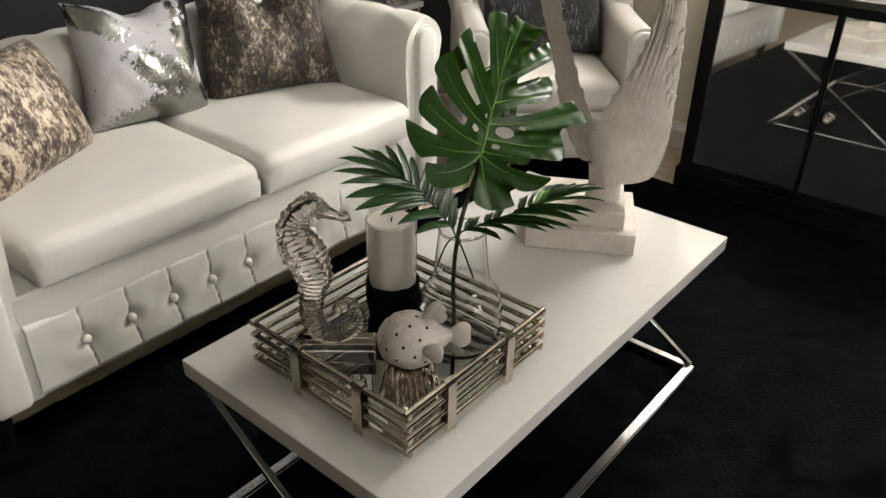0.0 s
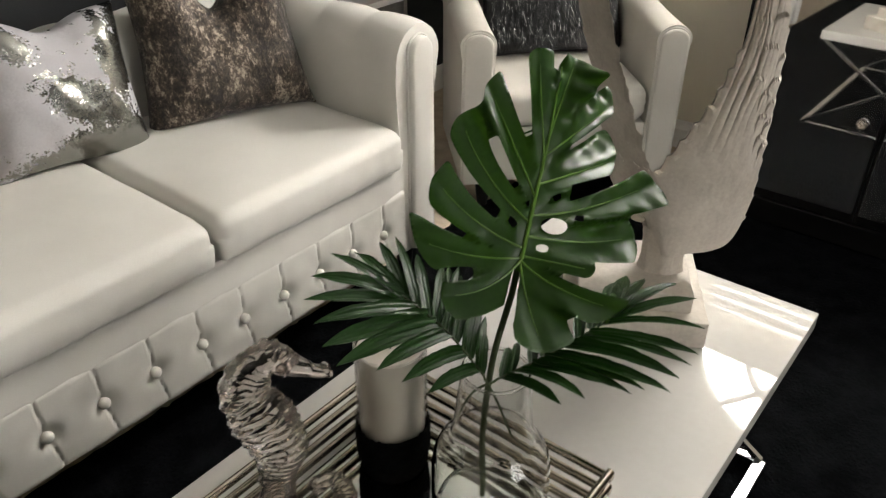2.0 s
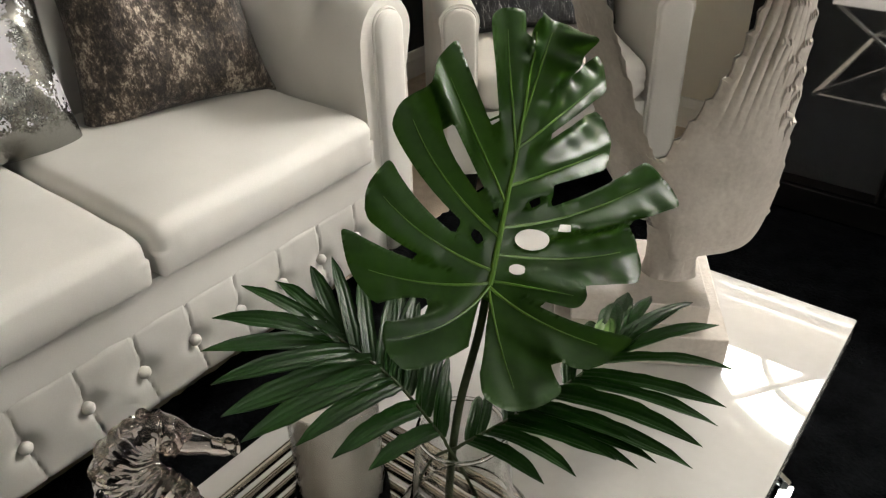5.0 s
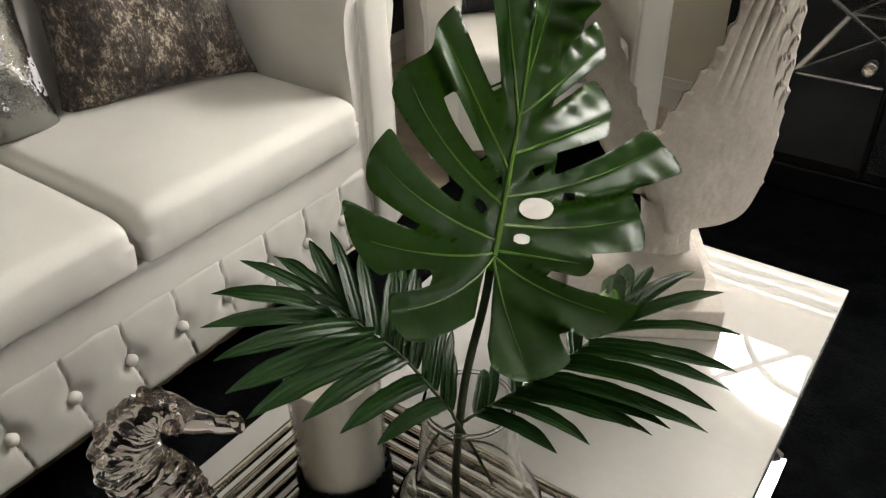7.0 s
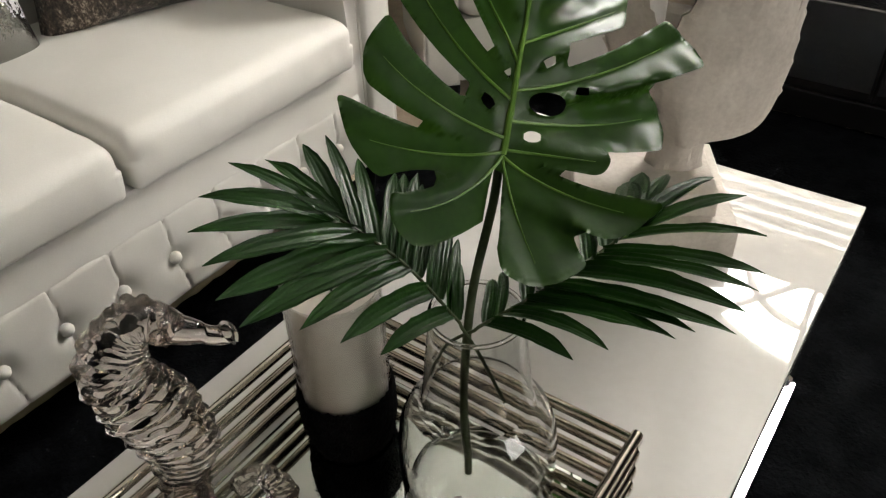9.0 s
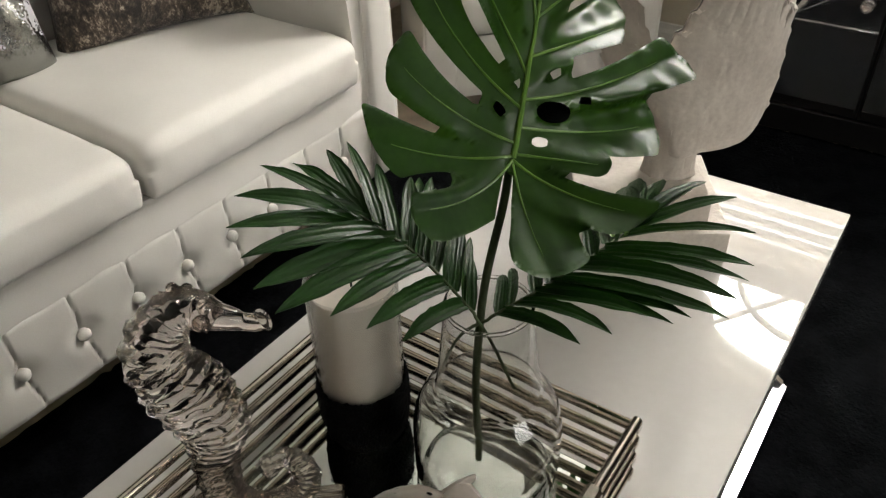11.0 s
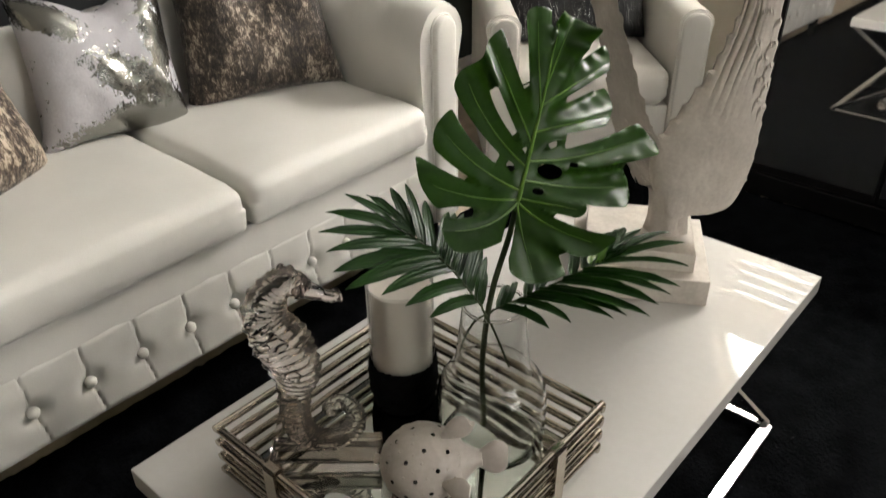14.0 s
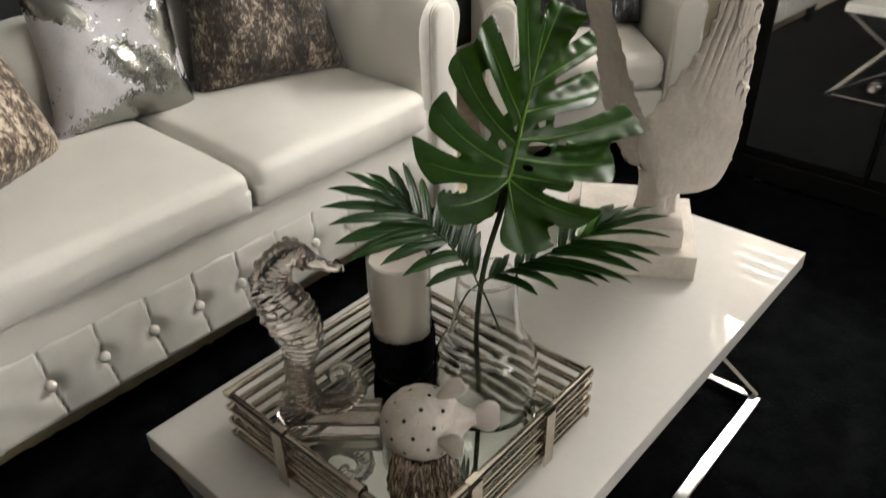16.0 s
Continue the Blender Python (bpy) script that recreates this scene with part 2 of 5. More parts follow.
TAUPE_VELVET = crushed_velvet("taupe_crushed_velvet", (0.012, 0.008, 0.006), (0.074, 0.054, 0.040), (0.44, 0.375, 0.30), 42, worn=-0.010, soft=0.084)
SEQUIN = sequins("white_flip_sequins", (0.47, 0.46, 0.485), (0.30, 0.30, 0.28))
TINSEL = surface("black_tinsel_fabric", (0.006, 0.006, 0.007), (0.035, 0.034, 0.036), (0.3, 0.5), metal=0.3, big=30, fine=260, bump=0.9, dist=0.006, stretch=(3, 1, 0.5))
SILVER = surface("silver_foil", (0.60, 0.60, 0.60), (0.85, 0.85, 0.85), (0.12, 0.25), metal=1, big=30, fine=200, bump=0.2)
STEEL = surface("dark_tinsel_foil", (0.16, 0.16, 0.16), (0.75, 0.75, 0.75), (0.12, 0.3), metal=1, big=60, fine=300, bump=0.2)
MERCURY = surface("mercury_glass", (0.42, 0.41, 0.35), (0.92, 0.91, 0.85), (0.08, 0.3), metal=0.75, big=60, fine=220, bump=0.6, dist=0.003, spread=(0.42, 0.58))
VASE_GLASS = clear_glass("vase_glass", (0.985, 0.99, 0.985))
SOLID_GLASS = clear_glass("crystal_glass", (0.81, 0.755, 0.725))
PANE = clear_glass("window_glass")
THIN = thin_glass("thin_glass")
PEWTER = surface("rosy_chrome", (0.42, 0.35, 0.31), (0.66, 0.58, 0.52), (0.08, 0.2), metal=1, big=20, fine=160, bump=0.1)

# ---- building blocks ----
PLACE = {}


def thing(name, m, label, category, group=""):
    ob = new(name)
    ob.empty_display_size = 0.05
    ob.matrix_basis = m
    PLACE[ob] = m
    return tagged(ob, label, category, group)


def part(name, bm, material, parent=None, label="", smooth=40, world_space=False, recalc=True):
    """Link a bmesh as one mesh object under a thing or a part."""
    if recalc:
        bmesh.ops.recalc_face_normals(bm, faces=bm.faces)
    if world_space and parent is not None:
        bm.transform(PLACE[parent].inverted())
    me = bpy.data.meshes.new(name)
    bm.to_mesh(me)
    bm.free()
    for mt in material if isinstance(material, (list, tuple)) else (material,):
        me.materials.append(mt)
    if smooth:
        me.shade_smooth()
        if smooth < 180:
            me.set_sharp_from_angle(angle=radians(smooth))
    ob = new(name, me)
    if parent is not None:
        ob.parent = parent
        PLACE[ob] = PLACE[parent]
    if label:
        tagged(ob, label)
    return ob


def structure(name, bm, material, label, smooth=0):
    return tagged(part(name, bm, material, None, "", smooth), label, kind="structure")


def box(bm, x0, y0, z0, x1, y1, z1, r=0.0, seg=2):
    made = bmesh.ops.create_cube(bm, size=1, matrix=Matrix.LocRotScale(((x0 + x1) / 2, (y0 + y1) / 2, (z0 + z1) / 2), None, (abs(x1 - x0), abs(y1 - y0), abs(z1 - z0))))
    if r:
        edges = list({e for v in made["verts"] for e in v.link_edges})
        bmesh.ops.bevel(bm, geom=edges, offset=r, segments=seg, affect="EDGES", profile=0.5)
    return bm


def boxes(*rows, r=0.0, seg=2):
    bm = bmesh.new()
    for row in rows:
        box(bm, *row, r=r, seg=seg)
    return bm


def sheet(bm, f, nu, nv, close_u=False, close_v=False, mat=0):
    """A grid of faces through f(u, v), u and v from 0 to 1."""
    vs = [[bm.verts.new(f(i / nu, j / nv)) for j in range(nv + (not close_v))] for i in range(nu + (not close_u))]
    for i in range(nu):
        for j in range(nv):
            a, b = vs[i], vs[(i + 1) % len(vs)]
            k = (j + 1) % len(a)
            try:
                bm.faces.new((a[j], b[j], b[k], a[k])).material_index = mat
            except ValueError:
                pass
    return vs


def lathe(bm, profile, n=32, at=(0, 0, 0), mat=0):
    """Turn a profile of (radius, height) round the vertical through at; ends at radius 0 are closed."""
    rings = []
    for r, z in profile:
        if r < 1e-6:
            rings.append([bm.verts.new((at[0], at[1], at[2] + z))])
        else:
            rings.append([bm.verts.new((at[0] + r * math.cos(2 * math.pi * k / n), at[1] + r * math.sin(2 * math.pi * k / n), at[2] + z)) for k in range(n)])
    for a, b in zip(rings, rings[1:]):
        for k in range(n):
            f = [a[k % len(a)], a[(k + 1) % len(a)], b[(k + 1) % len(b)], b[k % len(b)]]
            f = list(dict.fromkeys(f))
            if len(f) > 2:
                bm.faces.new(f).material_index = mat
    return bm


def tube(bm, pts, radii, n=10, caps=True, mat=0):
    """A round bar along the points."""
    pts = [Vector(p) for p in pts]
    if not isinstance(radii, (list, tuple)):
        radii = [radii] * len(pts)
    rings, side = [], None
    for i, p in enumerate(pts):
        t = (pts[min(i + 1, len(pts) - 1)] - pts[max(i - 1, 0)]).normalized()
        if side is None:
            side = t.cross(Vector((0, 0, 1)))
            side = side.normalized() if side.length > 0.1 else Vector((1, 0, 0))
        side = (side - t * side.dot(t)).normalized()
        up = t.cross(side)
        rings.append([bm.verts.new(p + radii[i] * (math.cos(2 * math.pi * k / n) * side + math.sin(2 * math.pi * k / n) * up)) for k in range(n)])
    for a, b in zip(rings, rings[1:]):
        for k in range(n):
            bm.faces.new((a[k], a[(k + 1) % n], b[(k + 1) % n], b[k])).material_index = mat
    if caps:
        for ring in (rings[0], rings[-1]):
            bm.faces.new(ring).material_index = mat
    return bm


def bezier(p0, p1, p2, n=12):
    p0, p1, p2 = Vector(p0), Vector(p1), Vector(p2)
    return [(1 - t) ** 2 * p0 + 2 * t * (1 - t) * p1 + t * t * p2 for t in (i / n for i in range(n + 1))]


def spline(pts, n=6):
    """Catmull-Rom through the points."""
    pts = [Vector(p) for p in pts]
    out = []
    for i in range(len(pts) - 1):
        a, b, c, d = pts[max(i - 1, 0)], pts[i], pts[i + 1], pts[min(i + 2, len(pts) - 1)]
        for k in range(n):
            t = k / n
            out.append(0.5 * (2 * b + (c - a) * t + (2 * a - 5 * b + 4 * c - d) * t * t + (3 * b - a - 3 * c + d) * t ** 3))
    return out + [pts[-1]]


def pad(x0, y0, z0, x1, y1, z1, r, puff=0.0, cuts=14, crease=0.0, seed=0):
    """A stuffed block: rounded box, swollen on its top and its long sides, with slight wrinkles."""
    bm = bmesh.new()
    bmesh.ops.create_cube(bm, size=2)
    bmesh.ops.subdivide_edges(bm, edges=bm.edges[:], cuts=cuts, use_grid_fill=True)
    half = Vector(((x1 - x0) / 2, (y1 - y0) / 2, (z1 - z0) / 2))
    mid = Vector(((x1 + x0) / 2, (y1 + y0) / 2, (z1 + z0) / 2))
    for v in bm.verts:
        p = v.co.copy()
        q = Vector([p[i] * half[i] for i in range(3)])
        inner = Vector([max(-(half[i] - r), min(half[i] - r, q[i])) for i in range(3)])
        d = q - inner
        if d.length > 1e-9:
            q = inner + d.normalized() * r
        q.z += puff * (1 - p.x ** 2) * (1 - p.y ** 2) * p.z
        q.x += 0.4 * puff * (1 - p.z ** 2) * (1 - p.y ** 2) * p.x
        if crease:
            k = noise.noise(Vector((q.x * 9 + seed, q.y * 9, q.z * 9))) + 0.5 * noise.noise(Vector((q.x * 26, q.y * 26 + seed, q.z * 26)))
            q += crease * k * p.normalized()
            # pleats drawn in at the front corners
            c = max(0, (p.x - 0.84) / 0.16) * max(0, (abs(p.y) - 0.80) / 0.20)
            q -= 3.2 * crease * c * abs(math.sin(q.z * 95 + q.y * 40)) * Vector((1, 0.6 if p.y > 0 else -0.6, 0))
        v.co = mid + q
    return bm

# ---- the room ----
WEST, EAST, SOUTH, NORTH, TOP = -1.74, 3.0, -3.45, 2.72, 2.55
structure("floor", boxes((WEST - 0.15, SOUTH - 0.15, -0.12, EAST + 0.15, NORTH + 0.16, -0.014)), CARPET, "beige cut-pile carpet")
structure("ceiling", boxes((WEST - 0.15, SOUTH - 0.15, TOP, EAST + 0.15, NORTH + 0.16, TOP + 0.1)), CEILING, "plain white ceiling")
structure("wall_west", boxes((WEST - 0.15, SOUTH - 0.15, -0.014, WEST, NORTH, TOP)), CHARCOAL, "charcoal painted wall behind the loveseat")
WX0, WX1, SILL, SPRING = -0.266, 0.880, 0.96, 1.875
# opening in the east wall, made up to let the fill lamp in
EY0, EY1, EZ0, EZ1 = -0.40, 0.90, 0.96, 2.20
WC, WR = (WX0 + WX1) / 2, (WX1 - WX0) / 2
# unseen wall; its charcoal tone keeps sheen off the monstera leaf
structure("wall_east", boxes((EAST, SOUTH - 0.15, -0.014, EAST + 0.15, EY0, TOP), (EAST, EY1, -0.014, EAST + 0.15, NORTH, TOP), (EAST, EY0, -0.014, EAST + 0.15, EY1, EZ0), (EAST, EY0, EZ1, EAST + 0.15, EY1, TOP)), CHARCOAL, "unseen charcoal wall with an added opening for the fill lamp")
structure("wall_south", boxes((WEST, SOUTH - 0.15, -0.014, EAST, SOUTH, TOP)), BEIGE, "warm beige painted wall")
bm = boxes((WEST - 0.15, NORTH, -0.014, WX0, NORTH + 0.16, TOP), (WX1, NORTH, -0.014, EAST + 0.15, NORTH + 0.16, TOP), (WX0, NORTH, -0.014, WX1, NORTH + 0.16, SILL))


def arch_wall(u, v):
    a = math.pi * (1 - u)
    x, z = WC + WR * math.cos(a), SPRING + WR * math.sin(a)
    k = round(v * 4)
    return (x, NORTH + (0.16 if k in (2, 3) else 0), TOP if k in (1, 2) else z)


sheet(bm, arch_wall, 28, 4, close_v=True)
structure("wall_north", bm, BEIGE, "warm beige painted wall with an arched window")


def skirting(name, pts):
    bm = bmesh.new()
    prof = [(0, 0), (0.016, 0), (0.016, 0.085), (0.010, 0.100), (0.006, 0.118), (0, 0.122)]
    (x0, y0), (x1, y1) = pts
    d = Vector((x1 - x0, y1 - y0, 0)).normalized()
    out = Vector((-d.y, d.x, 0))
    vs = [[bm.verts.new(Vector((x, y, -0.014 + h)) + out * w) for w, h in prof] for x, y in pts]
    for i in range(len(prof) - 1):
        bm.faces.new((vs[0][i], vs[1][i], vs[1][i + 1], vs[0][i + 1]))
    return structure(name, bm, TRIM, "white moulded skirting board")


skirting("baseboard_north", [(EAST, NORTH), (WEST, NORTH)])
skirting("baseboard_west", [(WEST, NORTH), (WEST, SOUTH)])

# window: frame, arch muntins, blinds
win = tagged(thing("window_1", pose(WC, NORTH + 0.08, SILL), "arched white window with closed slatted blinds below", "window"), kind="structure")


def arc_bar(bm, r0, r1, y0, y1, a0=0.0, a1=math.pi, n=28):
    def f(u, v):
        a = a0 + (a1 - a0) * u
        k = round(v * 4)
        r = r1 if k in (1, 2) else r0
        return (WC + r * math.cos(a), y1 if k in (2, 3) else y0, SPRING + r * math.sin(a))
    sheet(bm, f, n, 4, close_v=True)
    return bm


Y0, Y1 = NORTH + 0.075, NORTH + 0.115
bm = boxes((WX0, Y0, SILL, WX0 + 0.04, Y1, SPRING), (WX1 - 0.04, Y0, SILL, WX1, Y1, SPRING), (WX0 + 0.04, Y0, SILL, WX1 - 0.04, Y1, SILL + 0.045), (WX0 + 0.04, Y0, SPRING - 0.075, WX1 - 0.04, Y1, SPRING - 0.030))
arc_bar(bm, WR - 0.035, WR, Y0, Y1)
part("window_frame", bm, TRIM, win, world_space=True)
part("muntin", arc_bar(bmesh.new(), 0.289, 0.311, Y0 + 0.005, Y1 - 0.005), TRIM, win, world_space=True)
for a in (45, 90, 135):
    ca, sa = math.cos(radians(a)), math.sin(radians(a))
    bm = boxes((0.095, -0.011, 0, WR - 0.034, 0.011, 0.028))
    bm.transform(Matrix.Translation((WC, Y0 + 0.006, SPRING)) @ Matrix(((ca, -sa, 0, 0), (0, 0, 1, 0), (sa, ca, 0, 0), (0, 0, 0, 1))))
    part("muntin", bm, TRIM, win, world_space=True)
pane = part("pane", boxes((WX0 + 0.03, Y0 + 0.018, SILL + 0.03, WX1 - 0.03, Y0 + 0.022, SPRING)), PANE, win, smooth=0, world_space=True)
pane.visible_shadow = False
part("window_sill", boxes((WX0 - 0.03, NORTH - 0.03, SILL - 0.03, WX1 + 0.03, NORTH + 0.075, SILL - 0.002), r=0.006), TRIM, win, smooth=15, world_space=True)
part("headrail", boxes((WX0 + 0.045, NORTH + 0.02, SPRING - 0.045, WX1 - 0.045, NORTH + 0.07, SPRING + 0.028), r=0.004), TRIM, win, smooth=15, world_space=True)
slat = None
for i in range(1, 17):
    z = SILL - 0.003 + i * 0.0566
    if slat is None:
        bm = bmesh.new()
        sheet(bm, lambda u, v: (WX0 + 0.042 + u * (WX1 - WX0 - 0.084), 0.066 * (v - 0.5), 0.003 * (1 - (2 * v - 1) ** 2)), 1, 6)
        bmesh.ops.solidify(bm, geom=bm.faces[:], thickness=0.002)
        slat = part("slat", bm, BLIND, win)
    else:
        slat = new("slat", slat.data)
    # a few slats stand slightly open
    turn = (67, 69, 66, 70, 68)[i - 9] if 8 < i < 14 else -81
    slat.parent = win
    slat.matrix_basis = Matrix.Translation((-WC, NORTH + 0.045 - NORTH - 0.08, z - SILL)) @ Matrix.Rotation(radians(turn), 4, "X")

# invented frame and pane round the fill lamp's opening, out of view
fill_opening = tagged(thing("fill_light_opening", pose(EAST + 0.08, (EY0 + EY1) / 2, EZ0), "added unseen white-framed opening for the side fill lamp", "window"), kind="structure")
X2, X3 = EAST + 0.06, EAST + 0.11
part("window_frame", boxes((X2, EY0, EZ0, X3, EY0 + 0.05, EZ1), (X2, EY1 - 0.05, EZ0, X3, EY1, EZ1), (X2, EY0 + 0.05, EZ0, X3, EY1 - 0.05, EZ0 + 0.05), (X2, EY0 + 0.05, EZ1 - 0.05, X3, EY1 - 0.05, EZ1)), TRIM, fill_opening, world_space=True)
part("mullion", boxes((X2, (EY0 + EY1) / 2 - 0.025, EZ0 + 0.05, X3, (EY0 + EY1) / 2 + 0.025, EZ1 - 0.05)), TRIM, fill_opening, world_space=True)
pane = part("pane", boxes((X2 + 0.022, EY0 + 0.05, EZ0 + 0.05, X2 + 0.026, EY1 - 0.05, EZ1 - 0.05)), PANE, fill_opening, smooth=0, world_space=True)
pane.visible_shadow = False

# black shag rug with an uneven pile edge
bm = bmesh.new()
RX0, RX1, RY0, RY1 = -0.85, 2.2, -2.4, 2.30


def rug_top(u, v):
    x, y = RX0 + u * (RX1 - RX0), RY0 + v * (RY1 - RY0)
    e = min(u, 1 - u, v, 1 - v)
    k = noise.noise(Vector((x * 45, y * 45, 0))) + 0.6 * noise.noise(Vector((x * 110, y * 110, 3)))
    if e < 0.002:
        x += 0.012 * noise.noise(Vector((x * 60, y * 60, 7)))
        y += 0.012 * noise.noise(Vector((x * 60, y * 60, 9)))
        return (x, y, -0.0135)
    return (x, y, -0.004 + 0.004 * k)


sheet(bm, rug_top, 150, 230)
rug = tagged(part("rug", bm, RUGPILE), "large black shaggy rug on the carpet", "rug")

# ---- loveseat ----


def roll_arm(bm, length, top, width, low, nl=36, waves=0):
    """A scrolled arm or back in local axes: x along it, y from the seat outwards, z up."""
    r = width / 2
    prof = [(0.0, low), (0.0, 0.30), (-0.004, 0.50), (-0.012, 0.60), (-0.016, 0.68)]
    cy, cz = r - 0.016, top - r
    for k in range(13):
        a = math.pi * (1 - k / 12 * 1.12)
        prof.append((cy + r * math.cos(a), cz + r * math.sin(a)))
    prof += [(width - 0.040, top - 2.1 * r), (width - 0.036, 0.40), (width - 0.036, low)]
    m = len(prof) - 1

    def f(u, v):
        y, z = prof[round(v * m)]
        if waves and z > 0.66:
            k = abs(math.sin(math.pi * u * waves))
            w = min(1, (z - 0.66) / 0.12)
            d = 0.009 * w * (k ** 0.6 - 0.7)
            y -= d * (1 if y < cy else -0.5)
            z += d * (0.9 if z > cz else 0)
        y += 0.004 * noise.noise(Vector((u * length * 7, z * 7, width * 31)))
        return (u * length, y, z)
    vs = sheet(bm, f, nl, m)
    for row in (vs[0], vs[-1]):
        bm.faces.new(row)
    return bm


def scroll_panel(bm, w, z0, z1, depth):
    """The padded facing on the front of an arm, with its round top; y across, x outwards."""
    r = w / 2
    outline = [(-r, z0 + 0.01), (-r * 0.8, z0), (r * 0.8, z0), (r, z0 + 0.01)] + [(r * math.cos(math.pi * k / 12), z1 - r + r * math.sin(math.pi * k / 12)) for k in range(13)]
    rings = []
    for s, x in ((1.0, 0.0), (1.0, depth * 0.55), (0.93, depth * 0.9), (0.8, depth), (0.4, depth * 1.08)):
        cz = (z0 + z1) / 2
        rings.append([bm.verts.new((x, y * s, cz + (z - cz) * (1 - (1 - s) * w / (z1 - z0)))) for y, z in outline])
    n = len(outline)
    for a, b in zip(rings, rings[1:]):
        for k in range(n):
            bm.faces.new((a[k], a[(k + 1) % n], b[(k + 1) % n], b[k]))
    bm.faces.new(rings[-1])
    return [(y * 1.03, z0 + (z - z0) * 1.005) for y, z in outline]


def welt(bm, outline, x, r=0.004):
    pts = [Vector((x, y, z)) for y, z in outline]
    return tube(bm, pts + [pts[0]], r, 6, caps=False)


SX, SY0, SY1 = -0.675, -0.245, 1.115


def box_cushion(x0, y0, z0, x1, y1, z1, seed):
    """A boxed seat cushion: crowned top that rolls over a soft front edge, flat front panel, drawn-in lower edge and corners."""
    bm = bmesh.new()
    bmesh.ops.create_cube(bm, size=2)
    bmesh.ops.subdivide_edges(bm, edges=bm.edges[:], cuts=40, use_grid_fill=True)
    half, mid = Vector(((x1 - x0) / 2, (y1 - y0) / 2, (z1 - z0) / 2)), Vector(((x1 + x0) / 2, (y1 + y0) / 2, (z1 + z0) / 2))
    for v in bm.verts:
        p = v.co.copy()
        # points crowd towards the edges, where the shape bends
        q = Vector([math.copysign(1 - (1 - abs(p[i])) ** 1.5, p[i]) * half[i] for i in range(3)])
        r = 0.029 if p.z > 0 else 0.012
        inner = Vector([max(-(half[i] - r), min(half[i] - r, q[i])) for i in range(3)])
        d = q - inner
        if d.length > r:
            q = inner + d.normalized() * r
        a, b, c = q.x / half.x, q.y / half.y, q.z / half.z
        q.z += 0.017 * (1 - a ** 4) * (1 - b ** 4) * max(0, c)
        # the front panel bellies a little and is drawn in below; corners are pulled tight
        q.x += math.copysign(1, a) * abs(a) ** 6 * (0.010 * (1 - b ** 6) * (1 - c * c) - 0.003 * max(0, -c) ** 2)
        q.y -= math.copysign(1, b) * abs(b) ** 8 * (0.004 + 0.005 * max(0, -c) ** 2)
        near = max(0, (a - 0.80) / 0.20) * max(0, (abs(b) - 0.86) / 0.14)
        q.z -= 0.012 * near * max(0, c)
        k = noise.noise(Vector((q.x * 7 + seed, q.y * 7, q.z * 7))) + 0.4 * noise.noise(Vector((q.x * 22, q.y * 22 + seed, q.z * 22)))
        pull = 0.0022 * math.sin(q.y * 120 + 30 * q.z) * max(0, (a - 0.7) / 0.3) * max(0, abs(b) - 0.55) * (1 - abs(c))
        v.co = mid + q + p.normalized() * (0.0022 * k + pull)
    return bm


